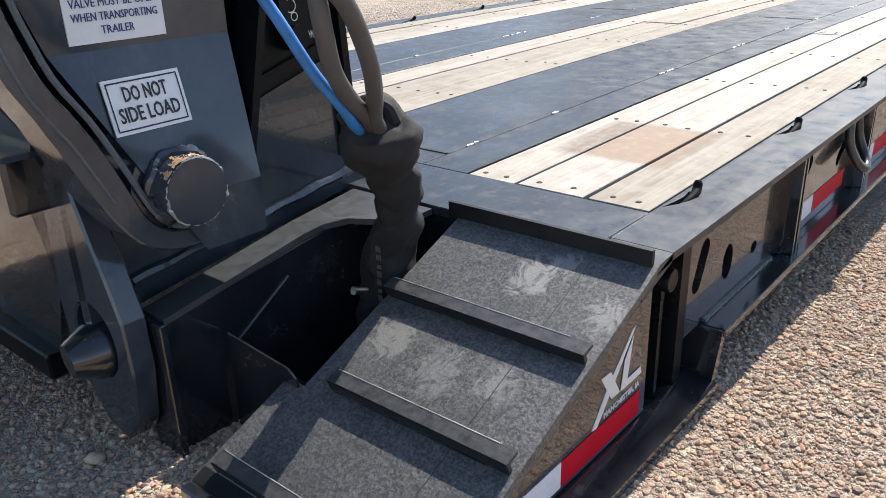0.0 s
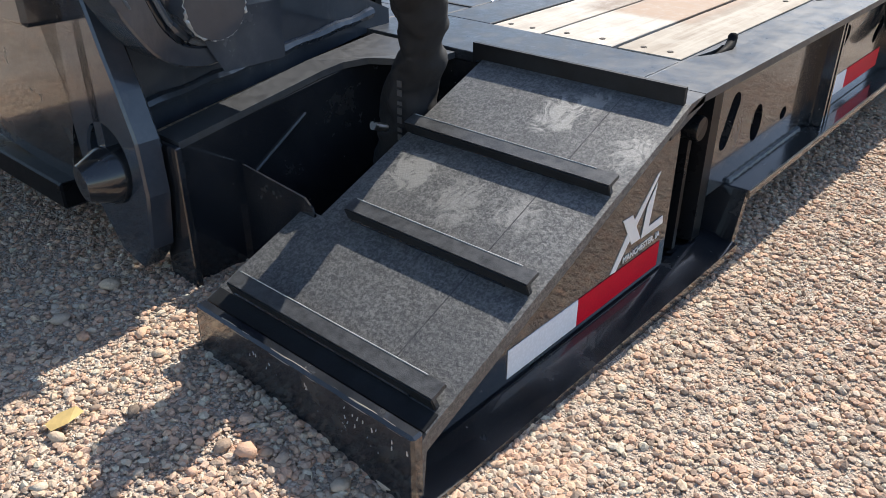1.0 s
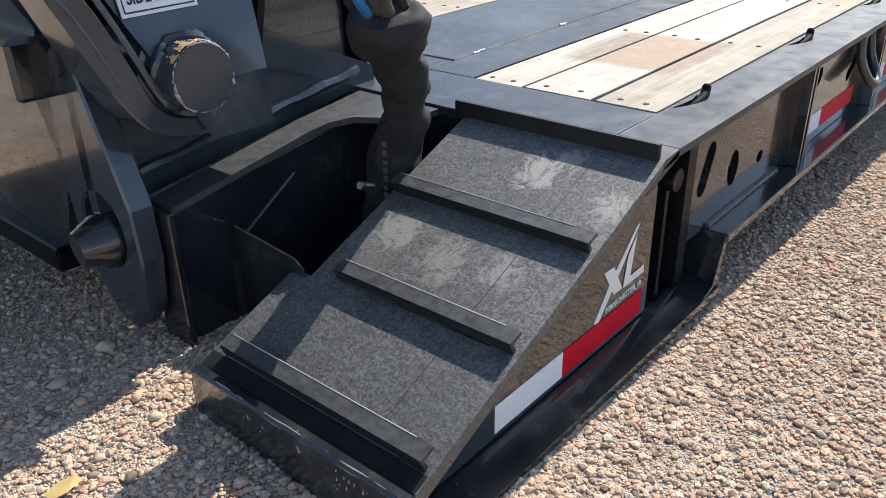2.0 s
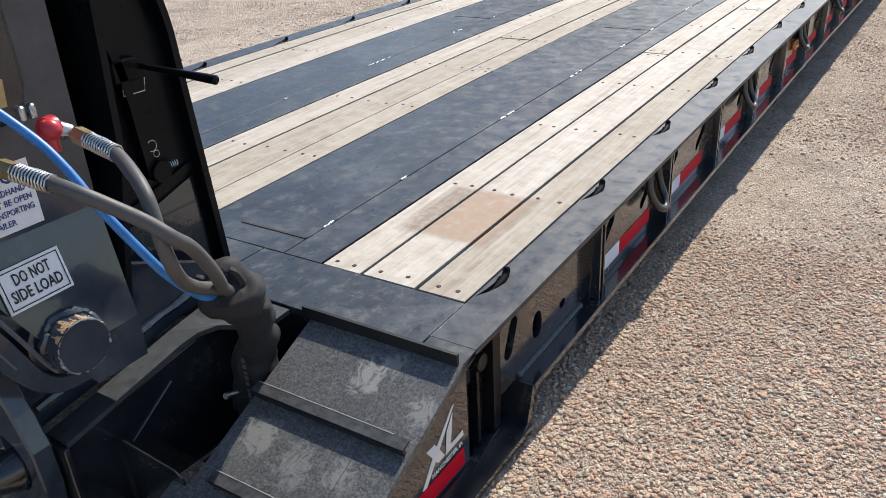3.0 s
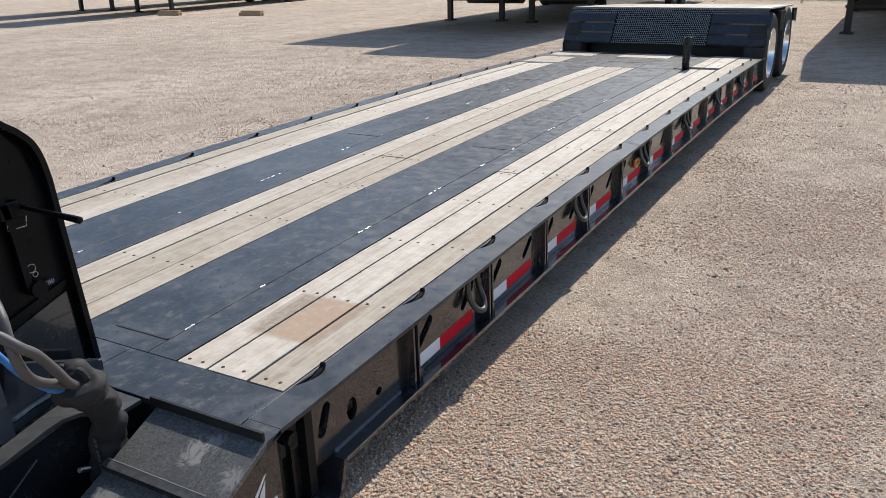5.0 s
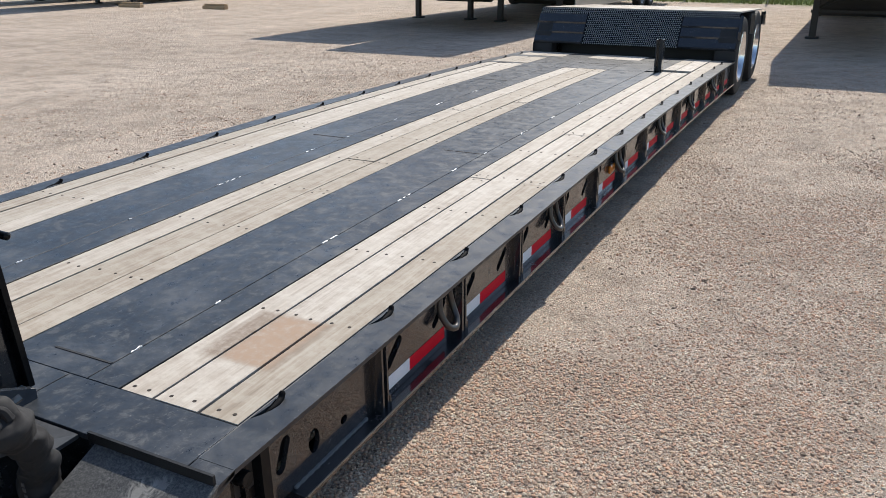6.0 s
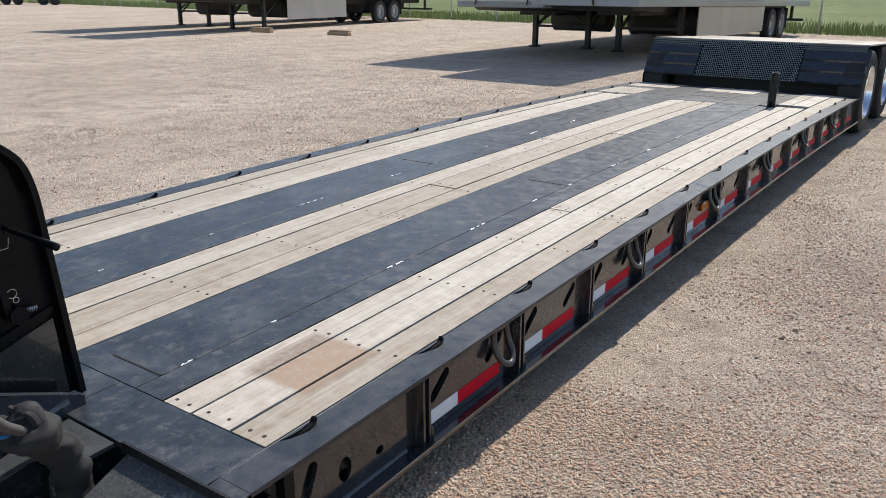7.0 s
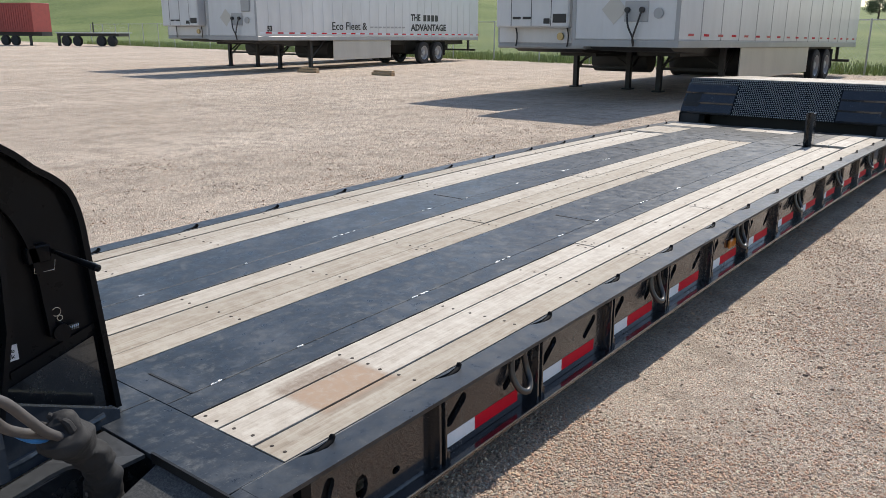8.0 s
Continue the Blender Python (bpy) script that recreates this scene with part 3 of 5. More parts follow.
STRIPS = [
    (((-0.438, -0.314), (-0.307, -0.146), (-0.139, -0.003)), ((0.0, 2.40, 7.03), (0.0, 3.62, 7.03), (0.0, 2.40, 5.6, REAR - 0.01))),
    (((-1.420, -1.268), (-1.262, -1.076), (-1.070, -0.950)), ((0.0, 4.1, 6.93), (0.0, 2.46, 6.93), (0.0, 1.83, 4.60, 6.93))),
    (((-2.350, -2.228), (-2.222, -2.056), (-2.050, -1.920)), ((0.0, 4.10, 7.04), (0.0, 3.20, 7.04), (0.0, 5.20, 7.04))),
]
for lanes, cuts in STRIPS:
    for (x0, x1), ends in zip(lanes, cuts):
        for y0, y1 in zip(ends, ends[1:]):
            board(x0 + 0.0015, x1 - 0.0015, y0 + 0.002, y1 - 0.002, random.uniform(-0.004, 0.0015))
for x0, x1, y0, y1 in ((-0.307, -0.146, 7.22, 7.78), (-0.307, -0.146, 7.786, 8.48), (-0.438, -0.314, 7.22, 7.78), (-0.438, -0.314, 7.786, 8.48), (-2.35, -2.14, 7.14, 7.79), (-2.134, -1.92, 7.14, 7.79), (-2.35, -2.08, 7.99, 8.49), (-2.074, -1.80, 7.99, 8.49), (-1.496, -1.18, 7.99, 8.49), (-1.174, -0.874, 7.99, 8.49)):
    board(x0, x1, y0, y1, 0.0)

# weld beads along the strip seams
random.seed(7)
for x, ys_ in ((-0.572, (0.16, 0.555, 1.22, 1.86, 2.45, 2.90, 3.5, 4.1, 4.7)), (-1.568, (0.5, 1.10, 1.70, 1.86, 2.48, 2.93, 3.55, 4.2, 4.9))):
    for y in ys_:
        for k in range(random.randint(1, 3)):
            a = y + 0.045 * k + random.uniform(-0.01, 0.01)
            pts = [(x + random.uniform(-0.003, 0.003), a + 0.009 * q, -0.001) for q in range(random.randint(3, 5))]
            part("weld_bead", rod(pts, [random.uniform(0.002, 0.0048) for _ in pts], 6), WELD, lowboy, smooth=True)
for x in (-0.002, 0.005):
    part("weld_bead", rod([(x, -0.155 + 0.02 * k, -0.0006) for k in range(8)], 0.0010, 6), DULLWELD, lowboy, smooth=True)

# near side beam: web with holes, stiffeners, bottom flange
WEB0, WEB1 = 0.062, 0.078
BAYS = [0.56 + 0.603 * k for k in range(13)]
holes = [slot(0.060, -0.150, 0.088, -0.085, 0.021), round_hole(0.216, -0.160, 0.040, ru=0.027), round_hole(0.37, -0.18, 0.014, ru=0.018)]
for k, y in enumerate(BAYS):
    holes.append(slot(y + 0.085, -0.132, y + 0.158, -0.075, 0.020))
    if k < 12:
        holes.append(slot(y + 0.42, -0.132, y + 0.49, -0.080, 0.018))
web = part("side_beam_web", slab([(0.02, -0.252), (REAR, -0.252), (REAR, -0.0145), (0.02, -0.0145)], "x", WEB0, WEB1, holes), BLACK, lowboy)
part("side_beam_flange", box((-0.02, 0.10, -0.272), (0.132, REAR, -0.254), 0.003), BLACK, lowboy)
part("worn_edge", box((0.1295, 0.10, -0.2575), (0.1328, REAR, -0.2532)), WORN, lowboy, "bare worn edge of the flange")
part("flange_step", slab([(0.055, -0.372), (0.075, -0.372), (0.112, -0.258), (0.094, -0.254)], "x", 0.0, 0.128), BLACK, lowboy)
part("fillet_weld", rod([(0.080 + 0.0008 * math.sin(k * 2.3), 0.11 + 0.009 * k, -0.2515) for k in range(44)], [0.0062 + 0.0012 * math.sin(k * 1.7) for k in range(44)], 6), DULLWELD, lowboy, smooth=True)
for k, y in enumerate(BAYS):
    foot = [(WEB1, y - 0.03), (WEB1, y + 0.03), (0.110, y + 0.03), (0.110, y + 0.021), (0.09, y + 0.018), (0.09, y - 0.002), (0.113, y - 0.004), (0.113, y - 0.014), (0.09, y - 0.017), (0.09, y - 0.03)]
    part("stiffener", slab(foot, "z", -0.253, -0.015), BLACK, web)
    part("gusset", rod([(0.10, y + 0.045, -0.255), (0.10, y + 0.045, -0.215)], 0.009, 8), BLACK, web, smooth=True)
    if k % 2 == 1:
        cy = y - 0.125
        loop = curve([(0.090, cy - 0.040, -0.030), (0.100, cy - 0.047, -0.09), (0.124, cy - 0.037, -0.140), (0.138, cy, -0.160), (0.124, cy + 0.037, -0.140), (0.100, cy + 0.047, -0.09), (0.090, cy + 0.040, -0.030)], 5)
        part("lashing_ring", rod(loop, 0.0125, 10), RINGPAINT, web, smooth=True)
        part("ring_holder", rod([(0.086, cy - 0.055, -0.032), (0.086, cy + 0.055, -0.032)], 0.014, 10), BLACK, web, smooth=True)
    for y0, y1, mat in ((y + 0.05, y + 0.226, WHITE), (y + 0.227, y + 0.50, RED)):
        part("reflective_tape", box((WEB1 + 0.0004, y0, -0.226), (WEB1 + 0.0014, y1, -0.176)), mat, web)
part("marker_lamp", box((WEB1, BAYS[5] - 0.27, -0.15), (WEB1 + 0.02, BAYS[5] - 0.17, -0.10), 0.006), AMBER, web, "amber side marker lamp")
# far side beam
part("side_beam_web", box((FAR + 0.04, -0.2, -0.252), (FAR + 0.056, REAR, -0.0145)), BLACK, lowboy)
part("side_beam_flange", box((FAR - 0.01, -0.2, -0.272), (FAR + 0.14, REAR, -0.254)), BLACK, lowboy)

# front corner: sloping step ramp with four cleats
SL = 0.407


def on_ramp(y):
    return -0.010 + SL * (y + 0.215)


RX0, RX1, TOE = -0.285, 0.122, -0.842
bm = bmesh.new()
top = [(-0.215, -0.003), (TOE + 0.02, on_ramp(TOE + 0.02)), (TOE, on_ramp(TOE) - 0.012), (TOE, -0.375), (TOE + 0.012, -0.375), (TOE + 0.02, on_ramp(TOE) - 0.02), (-0.225, -0.02)]
slab(top, "x", RX0, RX1, bm=bm)
ramp_plate = part("step_ramp", bm, GRIT, lowboy, "dark grit-coated step ramp with mud prints")
part("ramp_wing", slab([(-0.622, on_ramp(-0.622) - 0.001), (TOE + 0.02, on_ramp(TOE + 0.02) - 0.001), (TOE, on_ramp(TOE) - 0.013), (TOE, -0.375), (TOE + 0.012, -0.375), (-0.617, on_ramp(-0.617) - 0.016)], "x", -0.33, RX0 - 0.001), GRIT, ramp_plate)
part("toe_plate", box((-0.312, TOE - 0.010, -0.380), (0.128, TOE + 0.010, on_ramp(TOE) + 0.022), 0.004), BLACK, ramp_plate, "glossy black toe plate with chipped paint")
random.seed(9)
bm = bmesh.new()
for k in range(26):
    x, z = random.uniform(0.0, 0.12) if k % 3 else random.uniform(-0.2, 0.1), on_ramp(TOE) + 0.006 - abs(random.gauss(0, 0.022))
    s_ = random.uniform(0.0008, 0.003)
    rod([(x, TOE - 0.0103, z - s_), (x + random.uniform(-0.002, 0.002), TOE - 0.0103, z + s_)], [s_ * 0.5, s_ * 0.3], 5, bm)
part("paint_chips", bm, GALV, ramp_plate, kind="stuff")
for y, x0 in ((-0.215, -0.308), (-0.412, -0.288), (-0.602, -0.237), (-0.787, -0.30)):
    z = on_ramp(y)
    n, d = Vector((0, -SL, 1)).normalized(), Vector((0, 1, SL)).normalized()
    o = Vector((0, y, z))
    prof = [o - d * 0.006, o - d * 0.006 + n * 0.024, o + d * 0.020 + n * 0.022, o + d * 0.020 + n * 0.016, o + n * 0.017, o]
    prof = [(p.y, p.z) for p in prof]
    if y > -0.3:
        prof = [(-0.221, -0.016), (-0.221, 0.023), (-0.213, 0.023), (-0.213, -0.004)]
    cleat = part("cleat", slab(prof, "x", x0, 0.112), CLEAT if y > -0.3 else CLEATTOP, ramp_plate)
    if y < -0.3:
        # thin dark strip that paints shade on the cleat's front
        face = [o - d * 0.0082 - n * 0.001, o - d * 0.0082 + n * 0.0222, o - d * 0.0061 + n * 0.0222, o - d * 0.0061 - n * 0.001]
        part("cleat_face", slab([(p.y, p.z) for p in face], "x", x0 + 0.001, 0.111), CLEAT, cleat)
    if y < -0.3:
        crest = o + d * 0.0195 + n * 0.0222
        part("worn_edge", rod([(x0 + 0.004 + 0.02 * k, crest.y, crest.z) for k in range(int((0.11 - x0) / 0.02))], 0.0009, 5), GALV, cleat, "bare worn edge")
    part("weld_bead", rod([(x0 + 0.01 + 0.03 * k, y - 0.008, on_ramp(y) - 0.001) for k in range(int((0.1 - x0) / 0.03))], 0.003, 6), BLACK, cleat, smooth=True)


def on_plate(y):
    """Height of the ramp plate's upper face."""
    return -0.003 + (on_ramp(TOE + 0.02) + 0.003) * (y + 0.215) / (TOE + 0.235)


part("ramp_seam", slab([(-0.775, on_plate(-0.775) - 0.002), (-0.775, on_plate(-0.775) + 0.0006), (-0.235, on_plate(-0.235) + 0.0006), (-0.235, on_plate(-0.235) - 0.002)], "x", 0.0124, 0.0138), CLEATTOP, ramp_plate)
# black toe tread, darkened to paint in the last cleat's shadow
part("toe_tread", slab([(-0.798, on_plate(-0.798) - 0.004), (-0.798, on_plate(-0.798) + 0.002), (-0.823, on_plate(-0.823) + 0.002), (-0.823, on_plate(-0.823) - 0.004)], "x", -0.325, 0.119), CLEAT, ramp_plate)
for lift, back, thick in ((0.0215, 0.0055, 0.0011), (0.0235, 0.0095, 0.0009)):
    part("lip_ridge", rod([(-0.250 + 0.02 * k, TOE - back + 0.0006 * math.sin(k * 1.7), on_ramp(TOE) + lift - 0.0035 * (back > 0.008) * 2 + 0.0004 * math.sin(k * 2.3)) for k in range(19)], [thick * (0.6 + 0.4 * math.sin(k * 0.9 + 1)) for k in range(19)], 6), WORN, ramp_plate, "bare worn ridge", smooth=True)
# side plate below the ramp, with the maker's mark and tape
side = [(-0.135, -0.335), (TOE, -0.335), (TOE, on_ramp(TOE) - 0.03), (-0.20, -0.024), (-0.135, -0.010)]
side_plate = part("ramp_side_plate", slab(side, "x", 0.060, 0.0772), BLACK, lowboy)
part("front_flange", slab([(0.0, -0.352), (0.072, -0.342), (0.138, -0.356), (0.138, -0.376), (0.12, -0.378), (0.0, -0.378)], "y", TOE, 0.07), BLACK, lowboy)
LX = 0.0774
for y0, y1, mat in ((-0.603, -0.422, WHITE), (-0.421, -0.158, RED)):
    part("reflective_tape", box((LX, y0, -0.327), (LX + 0.001, y1, -0.277)), mat, side_plate)
MARK = (
    ((-0.308, -0.273), (-0.292, -0.276), (-0.250, -0.226), (-0.176, -0.133), (-0.187, -0.136), (-0.264, -0.214)),
    ((-0.286, -0.184), (-0.255, -0.185), (-0.220, -0.242), (-0.248, -0.242)),
    ((-0.184, -0.149), (-0.196, -0.229), (-0.148, -0.226), (-0.145, -0.242), (-0.218, -0.243), (-0.209, -0.184)),
)
for k, shape in enumerate(MARK):
    part("maker_mark", slab([(-0.205 + 1.045 * (u + 0.190), v) for u, v in shape], "x", LX + 0.0003 * k, LX + 0.001 + 0.0003 * k), LOGO, side_plate, "white slanted maker's mark")
words("town_lettering", "MANCHESTER, IA", 0.0165, facing((LX + 0.0008, -0.227, -0.262), (0, 1, 0.03), (0, 0, 1)), LOGO, side_plate, bold=0.0003, width=0.126)
# corner pocket behind the side plate
part("corner_post", slab([(0.03, -0.13), (0.060, -0.13), (0.060, -0.105), (0.045, -0.10), (0.045, -0.075), (0.066, -0.072), (0.066, -0.060), (0.045, -0.055), (0.05, -0.02), (0.078, -0.015), (0.078, 0.019), (0.03, 0.019)], "z", -0.335, -0.02), SATIN, lowboy)
part("corner_tube", rod([(-0.05, -0.085, -0.085), (0.088, -0.085, -0.085), (0.092, -0.085, -0.085), (0.091, -0.085, -0.085), (0.05, -0.085, -0.085), (0.049, -0.085, -0.085)], [0.023, 0.023, 0.021, 0.015, 0.014, 0.001], 18), SATIN, lowboy, smooth=True)
part("corner_rim", slab([(-0.157, -0.002), (-0.157, -0.016), (-0.26, -0.05), (-0.26, -0.036)], "x", 0.05, EDGE), DECKPAINT, lowboy)
part("corner_cap", slab([(-0.156, -0.0005), (-0.156, -0.014), (-0.215, -0.022), (-0.215, -0.006)], "x", 0.004, EDGE), DECKPAINT, lowboy)

# pocket between ramp and the inner beam
part("pocket_floor", box((-0.48, -0.62, -0.345), (-0.286, -0.2, -0.335)), CAVITY, lowboy)
part("deck_front_wall", box((-0.64, -0.204, -0.35), (0.06, -0.192, -0.021)), BLACK, lowboy)
part("ramp_inner_wall", slab([(-0.21, -0.335), (-0.60, -0.335), (-0.60, on_ramp(-0.6) - 0.02), (-0.21, -0.03)], "x", RX0, RX0 + 0.01), BLACK, lowboy)
part("pocket_gusset", slab([(-0.478, -0.345), (-0.29, -0.345), (-0.29, -0.19), (-0.30, -0.165), (-0.318, -0.152), (-0.478, -0.138)], "y", -0.630, -0.626), BLACK, lowboy)
part("weld_bead", rod([(-0.490, -0.475 - 0.0124 * k, -0.088 - 0.0079 * k) for k in range(11)], 0.0022, 6), DULLWELD, lowboy, smooth=True)
part("pocket_bolt", rod([(-0.325, -0.435 - 0.010 * k, -0.088 + 0.004 * k) for k in range(4)], 0.0075, 10), STEEL, lowboy, smooth=True)

# rear ramp and axle deck
RZ = 0.518
part("rear_ramp_toe", slab([(8.505, -0.02), (8.505, 0.113), (8.57, 0.113), (8.57, -0.02)], "x", -2.37, 0.10), BLACK, lowboy)
part("rear_ramp_wall", slab([(8.575, -0.2), (8.57, 0.10), (8.80, RZ - 0.02), (8.84, RZ - 0.02), (8.84, -0.2)], "x", -2.36, 0.09), CAVITY, lowboy)


def up_ramp(s, lift=0.0):
    return 8.525 + 0.275 * s - lift * 0.83, 0.113 + (RZ - 0.113) * s + lift * 0.56


# punched anti-skid ramp sheet: dark dimples with bright raised rims
SHEET = ((-2.36, 0.09, 0.84, 1.0), (-1.74, -0.555, 0.0, 0.84))
bm = bmesh.new()
for x0, x1, s0, s1 in SHEET:
    bm.faces.new([bm.verts.new((x, *up_ramp(s, 0.004))) for x, s in ((x0, s0), (x1, s0), (x1, s1), (x0, s1))])
part("punched_sheet", bm, SATIN, lowboy)
bm = bmesh.new()
nrow = 19
for j in range(nrow):
    s_ = (j + 0.5) / nrow
    x = -2.345 + 0.013 * (j % 2)
    while x < 0.08:
        if s_ > 0.84 or -1.73 < x < -0.565:
            a, b = Vector((x, *up_ramp(s_, 0.004))), Vector((x, *up_ramp(s_, 0.012)))
            rod([a, b, b + (b - a) * 0.05, a + (b - a) * 0.3], [0.0095, 0.0070, 0.0045, 0.0040], 6, bm)
        x += 0.026
part("punched_teeth", bm, GALV, lowboy, kind="stuff")
for x0, x1 in ((-2.365, -1.74), (-0.555, 0.095)):
    prof = []
    for k in range(3):
        s0, s1 = k * 0.28, (k + 1) * 0.28
        prof += [up_ramp(s0, 0.006), up_ramp(s0 + 0.03, 0.022), up_ramp(s1 - 0.01, 0.010)]
    prof += [up_ramp(0.85, 0.004), up_ramp(0.85, -0.01), up_ramp(0.0, -0.01)]
    part("wheel_tread_plate", slab(prof, "x", x0, x1), BLACK, lowboy)
part("axle_deck", slab([(8.805, RZ - 0.03), (8.805, RZ), (11.2, RZ - 0.125), (11.2, RZ - 0.165)], "x", -2.36, 0.13), DECKPAINT, lowboy)
for k in range(9):
    x0 = -2.345 + k * 0.27
    part("plank", slab([(8.83, RZ - 0.004), (8.83, RZ + 0.012), (11.1, RZ - 0.107), (11.1, RZ - 0.123)], "x", x0, x0 + 0.263), WOOD, lowboy)
part("axle_frame", box((-2.1, 8.85, -0.10), (-0.15, 11.1, RZ - 0.16)), CAVITY, lowboy)
for y in (8.98, 10.38):
    for x, s in ((0.12, 1), (-2.38, -1)):
        z = -0.385 - math.tan(radians(1.0)) * (y + 0.8) + 0.462
        R, hub = 0.46, 0.30
        wheel = thing("wheel", "", "", None)
        wheel.parent = lowboy
        bm = bmesh.new()
        prof = [(0.0, hub), (0.0, hub + 0.03), (0.012, R - 0.06), (-0.01, R - 0.012), (-0.04, R), (-0.22, R), (-0.25, R - 0.02), (-0.27, hub)]
        rings = []
        for u, r in prof:
            rings.append([bm.verts.new((x + s * u, y + r * math.cos(a * math.tau / 32), z + r * math.sin(a * math.tau / 32))) for a in range(32)])
        for a, b in zip(rings, rings[1:]):
            for k in range(32):
                bm.faces.new((a[k], a[(k + 1) % 32], b[(k + 1) % 32], b[k]))
        part("tyre", bm, TYRE, wheel, smooth=True)
        bm = bmesh.new()
        prof = [(0.0, hub + 0.004), (0.006, hub - 0.012), (-0.03, hub - 0.03), (-0.13, hub - 0.05), (-0.15, 0.14), (-0.06, 0.12), (-0.03, 0.06), (-0.03, 0.001)]
        rings = []
        for u, r in prof:
            rings.append([bm.verts.new((x + s * u, y + r * math.cos(a * math.tau / 32), z + r * math.sin(a * math.tau / 32))) for a in range(32)])
        for a, b in zip(rings, rings[1:]):
            for k in range(32):
                bm.faces.new((a[k], a[(k + 1) % 32], b[(k + 1) % 32], b[k]))
        part("rim", bm, ALLOY, wheel, "polished aluminium rim", smooth=True)
for y0, y1 in ((8.60, 8.72), (9.46, 9.90), (10.86, 11.2)):
    part("fender_plate", slab([(y0, RZ - 0.30), (y1, RZ - 0.34), (y1, RZ - 0.03 - 0.05 * (y1 - 8.8)), (y0, RZ - (0.03 + 0.05 * (y0 - 8.8) if y0 > 8.8 else 0.20))], "x", 0.10, 0.13), BLACK, lowboy)



def bend(ob):
    """Arches a part of the trailer along the deck's camber, cutting long pieces so that they curve."""
    bm = bmesh.new()
    bm.from_mesh(ob.data)
    ys_ = [v.co.y for v in bm.verts]
    if max(ys_) > 0:
        if max(ys_) - min(ys_) > 1.0 and len(bm.verts) < 3000:
            for k in range(1, 14):
                if min(ys_) < k * 0.61 + 0.31 < max(ys_):
                    bmesh.ops.bisect_plane(bm, geom=bm.verts[:] + bm.edges[:] + bm.faces[:], plane_co=(0, k * 0.61 + 0.31, 0), plane_no=(0, 1, 0))
        for v in bm.verts:
            v.co.z += camber(v.co.y)
        bm.to_mesh(ob.data)
    bm.free()


for ob in lowboy.children_recursive:
    if ob.type == "MESH" and ob.data != BOLT and not ob.parent.name.startswith("wheel"):
        bend(ob)

# flip-up post on the deck and the slot it folds into
post = thing("stop_post", "black folding steel stop post standing up from the plank deck", "post", DECK)
part("upright", slab([(-0.475, 6.945), (-0.463, 6.945), (-0.463, 7.012), (-0.412, 7.012), (-0.412, 6.945), (-0.40, 6.945), (-0.40, 7.028), (-0.475, 7.028)], "z", camber(6.98) - 0.012, camber(6.98) + 0.325), BLACK, post)


# ---- gooseneck ----
neck = thing("gooseneck", "glossy black detachable gooseneck with pivot pipe and warning decals", "gooseneck", DECK)
WX = -0.70
outer = [(-0.10, 0.006), (-0.13, 0.485), (-0.14, 0.63), (-0.163, 0.716), (-0.205, 0.765), (-0.258, 0.804), (-0.334, 0.87), (-0.58, 1.02), (-1.1, 1.16), (-1.9, 1.20), (-1.9, 0.62), (-1.2, 0.50), (-0.95, 0.40), (-0.83, 0.30), (-0.77, 0.20), (-0.71, 0.05), (-0.60, -0.02), (-0.20, 0.0)]
outer = [(p.y, p.z) for p in curve([(0, *q) for q in outer[:9]], 4)] + outer[9:]
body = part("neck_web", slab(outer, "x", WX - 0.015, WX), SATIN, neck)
part("neck_web", slab(outer, "x", -1.62, -1.60), NECKPAINT, neck)
part("neck_front_wall", box((-1.60, -1.9, 0.64), (WX - 0.016, -1.88, 1.185)), SATIN, neck)
# outer rim round the rear edge, and a second rib inside it
edge = outer[:33]


def strip(line, width, x0, x1):
    """A band of that width along a line in the y-z plane, on its inner side."""
    inner = []
    for i, p in enumerate(line):
        a, b = Vector(line[max(i - 1, 0)]), Vector(line[min(i + 1, len(line) - 1)])
        d = (b - a).normalized()
        inner.append((p[0] - d.y * width, p[1] + d.x * width))
    return slab([*line, *inner[::-1]], "x", x0, x1)


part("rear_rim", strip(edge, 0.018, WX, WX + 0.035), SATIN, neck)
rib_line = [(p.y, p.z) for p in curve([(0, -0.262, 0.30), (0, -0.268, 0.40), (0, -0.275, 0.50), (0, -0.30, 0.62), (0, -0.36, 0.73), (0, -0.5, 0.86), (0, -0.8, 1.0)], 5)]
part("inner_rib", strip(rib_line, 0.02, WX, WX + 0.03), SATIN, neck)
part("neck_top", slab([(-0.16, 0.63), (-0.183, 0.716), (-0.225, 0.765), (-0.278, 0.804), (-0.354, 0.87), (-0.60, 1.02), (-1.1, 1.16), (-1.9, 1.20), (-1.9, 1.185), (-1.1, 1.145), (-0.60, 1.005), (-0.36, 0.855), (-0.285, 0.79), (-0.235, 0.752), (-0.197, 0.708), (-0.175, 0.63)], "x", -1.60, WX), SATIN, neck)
part("neck_rear_wall", slab([(-0.125, 0.006), (-0.155, 0.485), (-0.165, 0.63), (-0.18, 0.63), (-0.17, 0.485), (-0.14, 0.006)], "x", -1.60, WX - 0.016), SATIN, neck)
part("neck_underside", slab([(-1.9, 0.62), (-1.2, 0.50), (-0.95, 0.40), (-0.83, 0.30), (-0.77, 0.20), (-0.71, 0.05), (-0.73, 0.05), (-0.79, 0.21), (-0.85, 0.315), (-0.96, 0.42), (-1.2, 0.52), (-1.9, 0.64)], "x", -1.60, WX - 0.016), NECKPAINT, neck)
